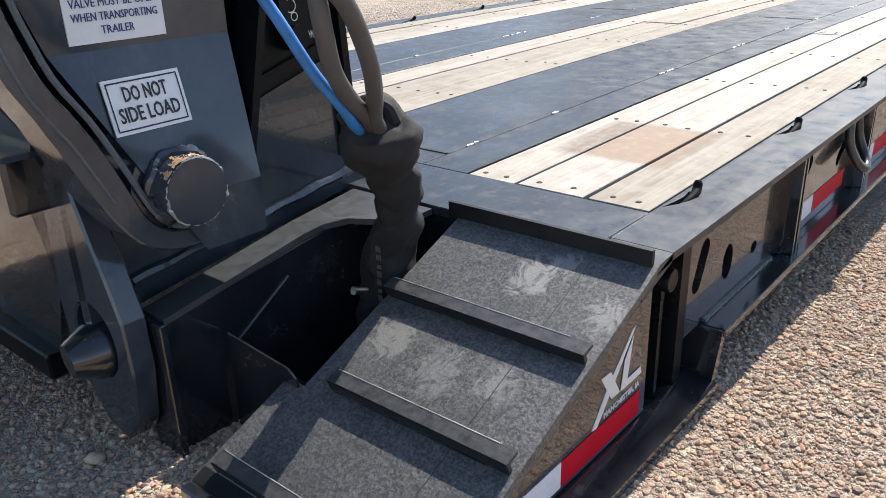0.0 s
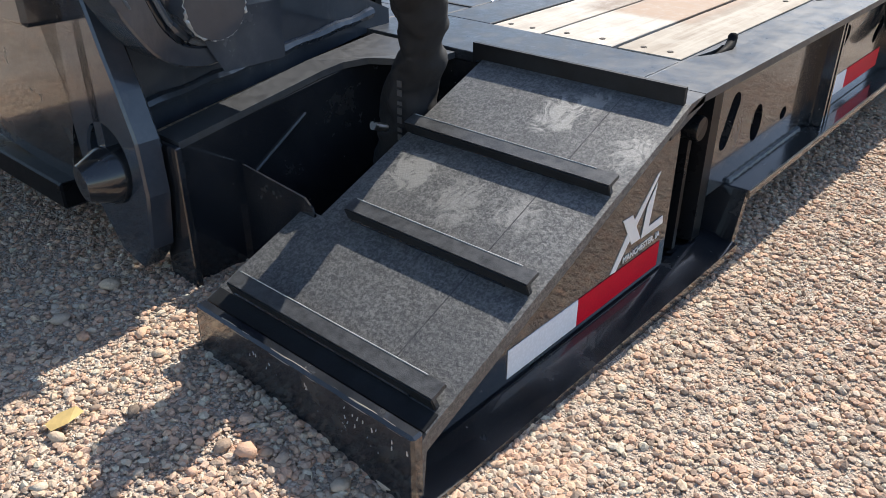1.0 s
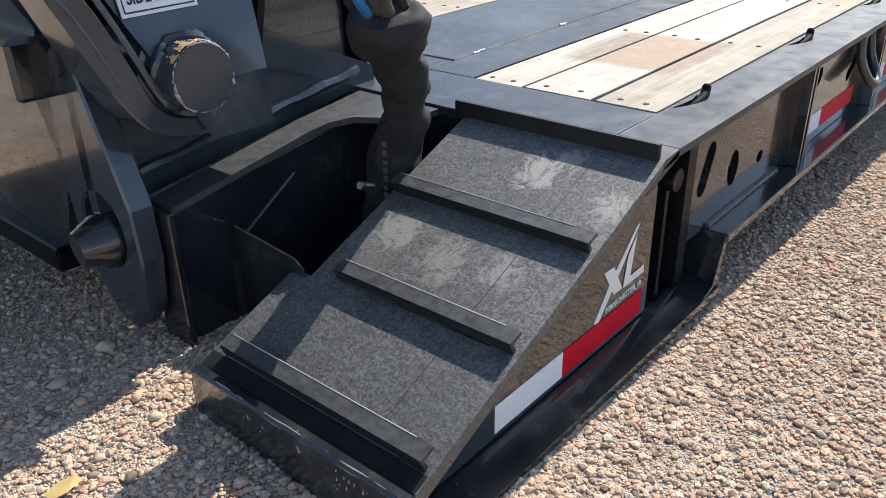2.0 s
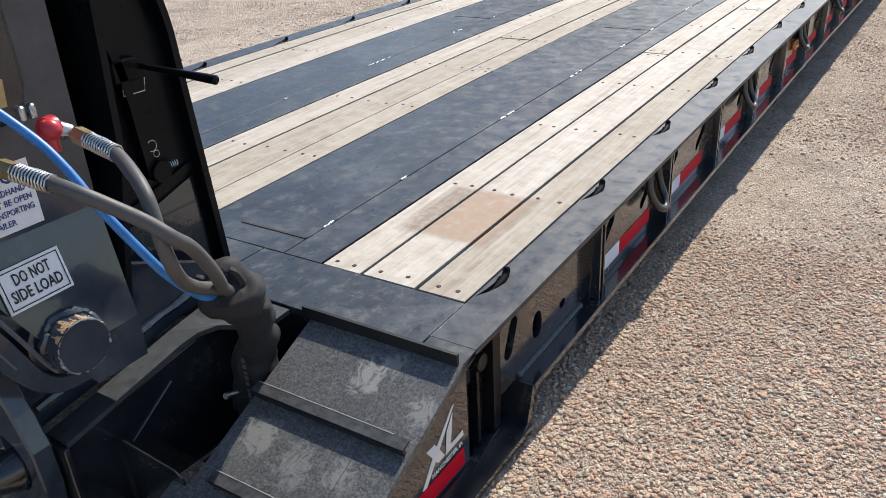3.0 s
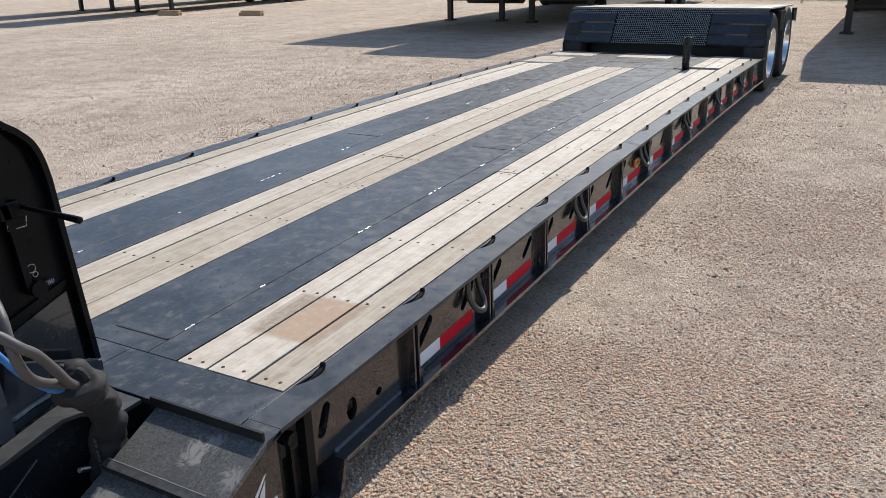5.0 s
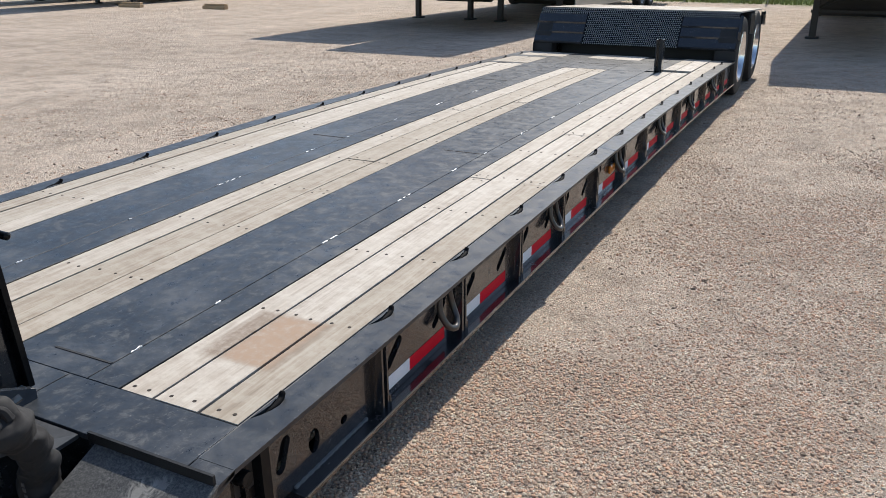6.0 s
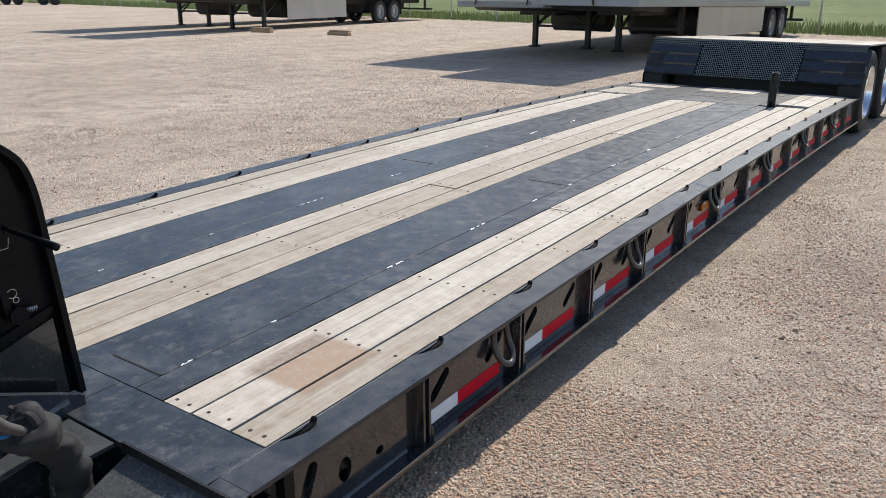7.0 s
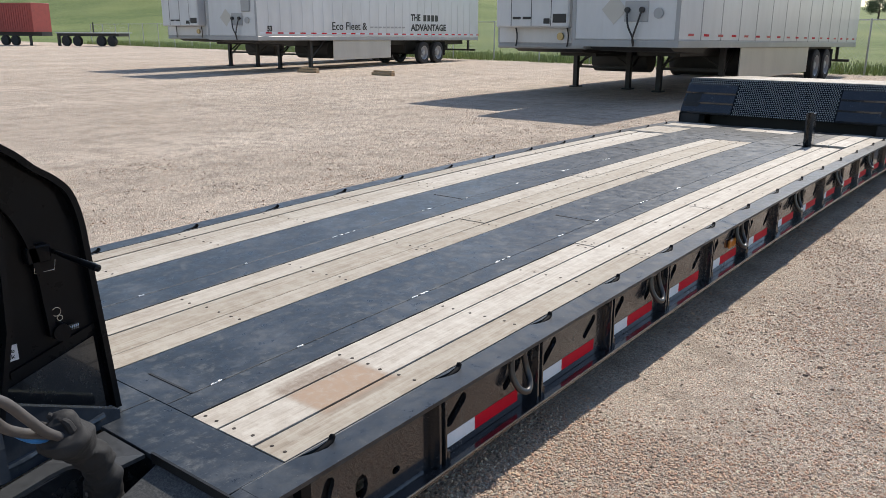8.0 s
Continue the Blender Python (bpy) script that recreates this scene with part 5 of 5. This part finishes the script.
def semi(label, m, reefer=False, ribs=1.22, skirt=None, tandem=11.2, leg=2.9, length=16.15, nose=0.0, band=False):
    """A parked box semi-trailer: front face at y = 0, ground at z = 0."""
    t = thing("semi_trailer", label, "trailer", m @ Matrix.Diagonal((0.95, 1, 1, 1)), "parked semi-trailers")
    part("box_body", box((-1.3, 0, 1.20), (1.3, length, 4.1), 0.03), VAN, t)
    part("bottom_rail", box((-1.31, 0.0, 1.06), (1.31, length, 1.21), 0.01), VANGREY, t)
    part("roof", box((-1.31, -0.01, 4.09), (1.31, length + 0.01, 4.14), 0.01), VANGREY, t)
    y = ribs
    while y < length - 0.3:
        for s in (-1, 1):
            part("panel_seam", box((s * 1.302 - 0.004, y - 0.02, 1.22), (s * 1.302 + 0.004, y + 0.02, 4.08)), VAN if band else VANGREY, t)
        y += ribs
    for s in (-1, 1):
        for x in (1.26,):
            part("corner_post", box((s * x - 0.05, -0.012, 1.2), (s * x + 0.05, 0.0, 4.08), 0.004), VANGREY, t)
    for k in range(52 if band else 18):
        y = 0.1 + k * 0.31 if band else 0.5 + k * 0.88
        part("conspicuity_mark", box((1.3065, y, 1.30), (1.3085, y + 0.3, 1.35)), (RED if k % 2 else WHITE) if band else (RED if k % 2 else REDCAST), t)
    for x in (-0.85, 0.85):
        lg = part("landing_leg", box((x - 0.07, leg - 0.07, 0.02), (x + 0.07, leg + 0.07, 1.08), 0.01), CHASSIS, t)
        part("foot", box((x - 0.14, leg - 0.14, 0.0), (x + 0.14, leg + 0.14, 0.04), 0.01), CHASSIS, lg)
        part("leg_brace", rod([(x, leg + 0.05, 0.45), (x, leg + 0.9, 1.06)], 0.035, 6), CHASSIS, lg)
    part("leg_cross_bar", box((-0.95, leg - 0.03, 0.52), (0.95, leg + 0.03, 0.58)), CHASSIS, t)
    part("leg_cross_brace", rod([(-0.9, leg, 0.56), (0.0, leg, 1.05), (0.9, leg, 0.56)], 0.03, 6), CHASSIS, t)
    part("chassis_rail", box((-0.55, 1.9, 0.85), (0.55, length - 0.4, 1.06)), CHASSIS, t)
    part("coupler_plate", slab([(0.3, 1.06), (2.4, 1.06), (2.2, 0.92), (0.5, 0.98)], "x", -1.0, 1.0), CHASSIS, t)
    for y in (tandem, tandem + 1.25):
        for s in (-1, 1):
            tyre_wheel(t, s * 1.26, y, s)
        part("axle", rod([(-1.0, y, 0.5), (1.0, y, 0.5)], 0.08, 8), CHASSIS, t)
    part("bogie", box((-0.6, tandem - 0.7, 0.5), (0.6, tandem + 1.9, 0.9)), CHASSIS, t)
    for s in (-1, 1):
        part("mud_flap", box((s * 1.0 - 0.27, tandem + 1.85, 0.35), (s * 1.0 + 0.27, tandem + 1.87, 1.0)), TYRE, t)
    bar = part("underride_bar", box((-1.15, length - 0.1, 0.5), (1.15, length, 0.6), 0.01), CHASSIS, t)
    for x in (-0.7, 0.7):
        part("bar_strut", box((x - 0.05, length - 0.1, 0.6), (x + 0.05, length, 1.06)), CHASSIS, bar)
    if skirt:
        part("side_skirt", box((1.20, skirt[0], 0.35), (1.235, skirt[1], 1.06), 0.01), VANSKIRT, t)
    part("tank", rod([(-0.9, leg + 1.3, 0.72), (0.9, leg + 1.3, 0.72)], 0.33, 14), CHASSIS, t, smooth=True)
    if reefer:
        u = part("cooling_unit", box((-1.1, -0.42, 1.55), (1.05, -0.01, 3.6), 0.04), VAN, t, "white refrigeration unit")
        part("unit_skirt", box((-1.25, -0.03, 1.2), (0.95, -0.013, 1.54), 0.005), VAN, u)
        for x in (-0.62, -0.02, 0.55):
            part("unit_door_gap", box((x - 0.008, -0.424, 1.58), (x + 0.008, -0.419, 3.5)), INK, u)
        for x in (-0.45, -0.15):
            part("unit_latch", box((x - 0.12, -0.435, 1.74), (x + 0.12, -0.42, 1.80), 0.005), INK, u)
        part("unit_display", box((0.60, -0.43, 1.66), (0.98, -0.418, 1.86), 0.01), INK, u)
        part("unit_display", box((0.34, -0.43, 1.64), (0.52, -0.418, 1.76), 0.01), INK, u)
        part("sill_strip", box((-1.28, -0.05, 1.08), (1.28, -0.012, 1.14), 0.01), VANGREY, t)
        for x in (-0.72, 0.80):
            part("drain_hose", rod(curve([(x, -0.06, 1.55), (x + 0.06, -0.09, 1.4), (x + 0.05, -0.08, 1.22), (x + 0.01, -0.06, 1.12)], 4), 0.018, 6), INK, t, smooth=True)
        part("plug_inlet", rod([(0.62, -0.02, 1.35), (0.62, -0.09, 1.35)], 0.09, 10), BRASS, t, smooth=True)
    else:
        part("placard", box((-0.22, -0.016, 1.78), (0.22, -0.012, 2.22)), VANSKIRT, t).matrix_local = Matrix.Translation((-0.35, 0, 1.88)) @ pose(0, 0, 0, 0, 45, 0) @ Matrix.Translation((0, 0, -2.0))
        bx = part("gladhand_box", box((0.02, -0.03, 1.58), (0.58, -0.012, 2.0), 0.006), VANGREY, t, "grey plate with air and light couplings")
        for x in (0.10, 0.45):
            part("coupling", rod([(x, -0.03, 1.82), (x, -0.10, 1.82)], 0.06, 10), INK, bx, smooth=True)
            part("coupling_hose", rod(curve([(x, -0.09, 1.8), (x * 0.6 + 0.1, -0.12, 1.5), (0.28, -0.1, 1.25), (0.28, -0.05, 1.08)], 5), 0.022, 6), INK, bx, smooth=True)
        part("document_box", box((0.55, -0.05, 2.05), (1.0, -0.012, 2.55), 0.03), VANGREY, t)
        part("round_vent", rod([(0.82, -0.012, 1.75), (0.82, -0.04, 1.75)], 0.11, 16), VANGREY, t)
    for ob in t.children_recursive:
        if ob.type == "MESH":
            for v in ob.data.vertices:
                v.co.z += nose * (1 - v.co.y / 12) * min(1, max(0, (v.co.z - 0.3) / 0.5))
    return t


A1 = semi("white refrigerated semi-trailer parked on landing legs", Matrix.Translation((-9.0, 15.9, 0)), True, leg=3.3, nose=0.06)
A2 = semi("white dry van semi-trailer with beige side skirt, parked on gravel", Matrix.Translation((-6.33, 14.9, 0)), False, skirt=(4.1, 10.2), leg=3.9, nose=0.15)
B1 = semi("white refrigerated semi-trailer at the edge of the yard", pose(-26.75, 18.2, 0, 0, 0, 7), True, nose=0.1)
B2 = semi("white dry van semi-trailer with dark lettering bars", pose(-22.9, 17.35, 0, 0, 0, 7), False, ribs=0.61, skirt=(4.3, 8.3), tandem=11.0, leg=3.3, nose=0.1, band=True)
C1 = semi("white dry van semi-trailer standing in its own shadow", Matrix.Translation((1.32, 13.85, 0)), False, skirt=(4.6, 10.2), leg=3.5)

words("length_number", "53", 0.26, facing((1.316, 0.62, 1.56), (0, 1, 0), (0, 0, 1)), INK, B2, 0.002, 0.012)
words("lettering", "Eco Fleet &", 0.44, facing((1.312, 5.3, 1.66), (0, 1, 0), (0, 0, 1)), CHASSIS, B2, 0.002, 0.004, 2.3)
words("lettering", "THE", 0.40, facing((1.312, 10.2, 2.06), (0, 1, 0), (0, 0, 1)), INK, B2, 0.002, 0.016, 0.80)
words("lettering", "ADVANTAGE", 0.40, facing((1.312, 11.35, 1.62), (0, 1, 0), (0, 0, 1)), INK, B2, 0.002, 0.016, 3.1)
for k in range(4):
    part("lettering_bar", box((1.309, 10.85 + k * 0.34, 1.92), (1.312, 11.11 + k * 0.34, 2.20)), INK, B2)
for k in range(9):
    part("lettering_bar", box((1.309, 6.7 + k * 0.30, 1.60), (1.312, 6.92 + k * 0.30, 1.67)), VANGREY, B2)

# ---- far chassis and container ----
far = thing("container_chassis", "faded red freight container on a black chassis", "container", pose(-79.5, 32.6, 0, 0, 0, 20) @ Matrix.Scale(0.9, 4))
part("container_box", box((-6.1, 0, 1.35), (6.1, 2.44, 4.2), 0.03), CARGORED, far)
for k in range(40):
    part("corrugation", box((-5.95 + k * 0.30, -0.03, 1.5), (-5.80 + k * 0.30, 0.0, 4.05)), CARGORED, far)
part("chassis_frame", box((-6.6, 0.5, 0.95), (6.6, 1.9, 1.34)), CHASSIS, far)
for x in (-3.6, -2.3, 2.2, 3.5):
    tyre_wheel_ob = part("wheel", rod([(x, -0.02, 0.5), (x, 0.30, 0.5)], 0.5, 18), TYRE, far, smooth=True)
for x in (-1.6, 5.2):
    part("landing_leg", box((x, 0.2, 0.0), (x + 0.2, 0.4, 1.0)), CHASSIS, far)
flat = thing("flatbed_chassis", "empty black skeletal chassis trailer on dual wheels", "trailer", pose(-69.6, 36.4, 0, 0, 0, 20) @ Matrix.Scale(0.9, 4))
part("frame", box((-3.4, 0.4, 0.95), (4.2, 1.9, 1.25)), CHASSIS, flat)
part("cross_bolster", box((-3.2, 0.0, 1.24), (4.2, 2.4, 1.33)), GALV, flat)
for x in (-2.0, -0.6, 2.3, 3.6):
    part("wheel", rod([(x, -0.02, 0.5), (x, 0.30, 0.5)], 0.5, 18), TYRE, flat, smooth=True)
part("landing_leg", box((-3.2, 0.2, 0.0), (-2.95, 0.4, 1.0)), CHASSIS, flat)
part("stake", box((1.2, 0.3, 1.3), (1.3, 0.4, 2.3)), CHASSIS, flat)

# timbers lying on the gravel
for x, y, a in ((-21.1, 19.3, 8), (-17.75, 19.75, 4)):
    b = thing("timber_dunnage", "short weathered timber block lying on the gravel", "timber", pose(x, y, 0, 0, 0, a))
    part("block", box((-0.45, -0.1, 0.0), (0.45, 0.1, 0.11), 0.01), LUMBER, b)
    part("block", box((-0.40, -0.05, 0.112), (0.42, 0.12, 0.17), 0.01), LUMBER, b)


# ---- fence ----
def yard_edge(x):
    return 31.0 - 0.14 * x


fence = thing("chain_link_fence", "galvanised chain-link fence along the grass edge", "fence")
xs_ = [-78 + 3.05 * k for k in range(33)]
for x in xs_:
    y = yard_edge(x)
    part("post", rod([(x, y, 0), (x, y, 2.0)], 0.035, 8), GALV, fence, smooth=True)
part("top_rail", rod([(x, yard_edge(x), 1.95) for x in xs_], 0.022, 6), GALV, fence)
bm = bmesh.new()
for x0, x1 in zip(xs_, xs_[1:]):
    for k in range(20):
        for s in (0, 1):
            u0, u1 = x0 + (x1 - x0) * k / 20, x0 + (x1 - x0) * min(1, (k + 12) / 20)
            a = Vector((u0, yard_edge(u0), 0.05 if s else 1.93))
            b = Vector((u1, yard_edge(u1), (0.05 if s else 1.93) + (1 if s else -1) * 1.88 * (u1 - u0) / ((x1 - x0) * 0.6)))
            w = Vector((0, 0, 0.004))
            bm.faces.new([bm.verts.new(p) for p in (a - w, b - w, b + w, a + w)])
part("wire_mesh", bm, GALV, fence, kind="stuff")

# ---- grass ----
rng = np.random.default_rng(5)
verts, faces = [], []
for _ in range(26000):
    x = rng.uniform(-80, 16)
    y = yard_edge(x) - 0.3 + abs(rng.normal(0, 3.0))
    h, a, w = rng.uniform(0.12, 0.5), rng.uniform(0, 3.14), 0.02
    i = len(verts)
    c, s = math.cos(a) * w, math.sin(a) * w
    z = rise(x, y) - 0.01
    verts += [(x - c, y - s, z), (x + c, y + s, z), (x + rng.uniform(-0.1, 0.1), y + rng.uniform(-0.1, 0.1), z + h)]
    faces.append((i, i + 1, i + 2))
me = bpy.data.meshes.new("grass")
me.from_pydata(verts, [], faces)
me.materials.append(BLADE)
tagged(new("grass", me), "long green grass along the fence", "grass", kind="stuff")


# ---- tree beyond the fence ----
def tree(x, y, h, seed):
    r = random.Random(seed)
    z = rise(x, y)
    t = thing("tree", "broad green deciduous tree far beyond the fence", "tree", Matrix.Translation((x, y, z - 0.1)))
    bm = rod([(0, 0, 0), (0.1, 0, h * 0.2), (0.0, 0.1, h * 0.45), (0.1, 0, h * 0.7)], [h * 0.04, h * 0.03, h * 0.022, h * 0.01], 8)
    limbs = []
    for k in range(9):
        a, e = r.uniform(0, 6.28), r.uniform(0.3, 0.9)
        p = Vector((0, 0.05, h * r.uniform(0.25, 0.55)))
        q = p + Vector((math.cos(a) * h * 0.38, math.sin(a) * h * 0.38, h * 0.3 * e))
        limbs.append((p, q))
        rod([p, (p + q) / 2 + Vector((0, 0, h * 0.02)), q], [h * 0.014, h * 0.009, h * 0.004], 5, bm)
    part("trunk", bm, BARK, t, smooth=True)
    bm = bmesh.new()
    for p, q in limbs + [(Vector((0, 0, h * 0.5)), Vector((0, 0, h * 0.85)))] * 2:
        for k in range(420):
            c = p.lerp(q, r.uniform(0.45, 1.1)) + Vector((r.gauss(0, h * 0.075), r.gauss(0, h * 0.075), r.gauss(0, h * 0.055)))
            n = Vector((r.gauss(0, 1), r.gauss(0, 1), r.gauss(0, 1))).normalized()
            u = n.orthogonal().normalized() * h * 0.018
            w = n.cross(u)
            bm.faces.new([bm.verts.new(c + v) for v in (u, w, -u, -w)])
    part("crown", bm, LEAF, t)


tree(-28.7, 160.0, 5.0, 2)

# ---- loose gravel ----
base = bmesh.new()
bmesh.ops.create_icosphere(base, subdivisions=1, radius=1.0)
ball = np.array([v.co[:] for v in base.verts])
tri = np.array([[v.index for v in f.verts] for f in base.faces])
base.free()
# a half-sunk stone: a six-sided foot and a flat three-cornered crown
cap = np.array([(math.cos(k * math.pi / 3), math.sin(k * math.pi / 3), -0.25) for k in range(6)] + [(0.62 * math.cos(k * math.tau / 3 + 0.5), 0.62 * math.sin(k * math.tau / 3 + 0.5), 0.66) for k in range(3)])
cap_tri = np.array([(6, 7, 8), (0, 1, 6), (1, 2, 6), (2, 7, 6), (2, 3, 7), (3, 4, 7), (4, 8, 7), (4, 5, 8), (5, 0, 8), (0, 6, 8)])


def scatter(name, n, place, small, large, label, ball=ball, tri=tri, lift=0.34, facets=True):
    """Pebbles on the ground, each one squashed, turned and dented in its own way."""
    pos = place(n)
    n = len(pos)
    size = small * (large / small) ** (rng.random(n) ** 2.2)
    shape = ball[None] * rng.uniform(0.85, 1.15, (n, len(ball)))[..., None]
    for _ in range(5):
        way = rng.normal(size=(n, 3))
        way /= np.linalg.norm(way, axis=1, keepdims=True)
        over = np.einsum("nvk,nk->nv", shape, way) - rng.uniform(0.52, 0.9, n)[:, None]
        shape -= np.maximum(over, 0)[..., None] * way[:, None]
    shape *= np.stack([rng.uniform(0.9, 1.5, n), rng.uniform(0.75, 1.15, n), rng.uniform(0.5, 0.9, n)], 1)[:, None]
    a = rng.uniform(0, math.tau, n)
    c, s = np.cos(a)[:, None], np.sin(a)[:, None]
    out = np.stack([shape[..., 0] * c - shape[..., 1] * s, shape[..., 0] * s + shape[..., 1] * c, shape[..., 2]], 2) * size[:, None, None]
    out[..., 0] += pos[:, 0, None]
    out[..., 1] += pos[:, 1, None]
    out[..., 2] += (bank(pos[:, 0], pos[:, 1]) + size * lift)[:, None]
    me = bpy.data.meshes.new(name)
    fs = (tri[None] + (np.arange(n) * len(ball))[:, None, None]).reshape(-1, 3)
    me.vertices.add(n * len(ball))
    me.vertices.foreach_set("co", out.reshape(-1))
    me.loops.add(fs.size)
    me.loops.foreach_set("vertex_index", fs.reshape(-1))
    me.polygons.add(len(fs))
    me.polygons.foreach_set("loop_start", np.arange(len(fs)) * 3)
    me.update(calc_edges=True)
    if facets:
        me.shade_flat()
    me.materials.append(PEBBLE)
    return tagged(new(name, me), label, "gravel", kind="stuff")


def clumped(x, y, keep):
    """Keeps more of the stones where the yard is loose than where wheels have packed it."""
    loose = np.sin(x * 2.3 + 1.7 * np.sin(y * 1.1)) * np.sin(y * 1.9 + 1.3 * np.sin(x * 1.7))
    ok = rng.random(len(x)) < np.clip(keep + 0.7 * loose, 0.10, 1)
    return x[ok], y[ok]


def thinned(x, y, x0, x1, y0, y1, margin):
    """Lets the loose stones thin out towards the borders of their patch."""
    d = np.minimum(np.minimum(x - x0, x1 - x), np.minimum(y - y0, y1 - y)) / margin
    d = d + 0.35 * np.sin(x * 3.1 + 2 * np.sin(y * 1.3)) * np.sin(y * 2.3 + x)
    ok = rng.random(len(x)) < np.clip(d, 0.0, 1.0)
    return x[ok], y[ok]


def near_patch(n):
    x, y = thinned(-0.1 + 1.75 * rng.random(n * 2) ** 1.05, -1.45 + 3.0 * rng.random(n * 2), -0.5, 1.7, -1.7, 1.6, 0.40)
    return np.stack([x[:n], y[:n]], 1)


def toe_patch(n):
    x, y = thinned(0.25 - 2.25 * rng.random(n * 2) ** 1.35, -0.6 - 1.3 * rng.random(n * 2) ** 1.3, -2.1, 0.5, -2.1, -0.3, 0.35)
    return np.stack([x[:n], y[:n]], 1)


def mid_patch(n):
    x, y = clumped(-0.2 + 4.4 * rng.random(n * 4), -1.0 + 7.4 * rng.random(n * 4) ** 1.45, 0.55)
    x, y = thinned(x, y, -0.9, 4.3, -1.8, 6.6, 1.5)
    far_off = (x > 1.4) | (y > 1.15)
    x, y = x[far_off], y[far_off]
    return np.stack([x[:n], y[:n]], 1)


def wide_patch(n):
    x, y = clumped(rng.uniform(-9, 9, n * 6), -3 + 19 * rng.random(n * 6) ** 1.2, 0.45)
    x, y = thinned(x, y, -9, 9, -4, 16, 4.0)
    far_off = (x < -2.2) | (x > 2.0) | (y < -2.2) | (y > 2.2)
    x, y = x[far_off], y[far_off]
    return np.stack([x[:n], y[:n]], 1)


def toe_stones(n):
    return np.stack([rng.uniform(-0.75, 0.25, n), rng.uniform(-1.2, -0.83, n)], 1)


scatter("stones", 70, toe_stones, 0.008, 0.019, "larger loose stones before the ramp toe", facets=False)
leaf = thing("dry_leaf", "dry yellow leaf lying on the gravel", "leaf", pose(-0.292, -1.073, 0.072, 10, -8, 80))
bm = bmesh.new()
bm.faces.new([bm.verts.new(p) for p in ((-0.022, -0.009, 0), (0.0, -0.013, 0.003), (0.024, -0.004, 0), (0.018, 0.008, 0.004), (-0.004, 0.012, 0.002), (-0.024, 0.007, 0))])
part("blade", bm, plain("dry_leaf", (0.62, 0.44, 0.17), 0.7), leaf)
scatter("gravel", 72000, near_patch, 0.0025, 0.0085, "loose tan and grey pea gravel")
scatter("gravel", 48000, toe_patch, 0.0023, 0.0075, "loose tan and grey pea gravel before the ramp")
scatter("gravel", 80000, mid_patch, 0.0036, 0.0095, "loose tan and grey pea gravel", cap, cap_tri, 0.22)
scatter("gravel", 32000, wide_patch, 0.006, 0.015, "scattered loose stones on packed gravel", cap, cap_tri, 0.22)
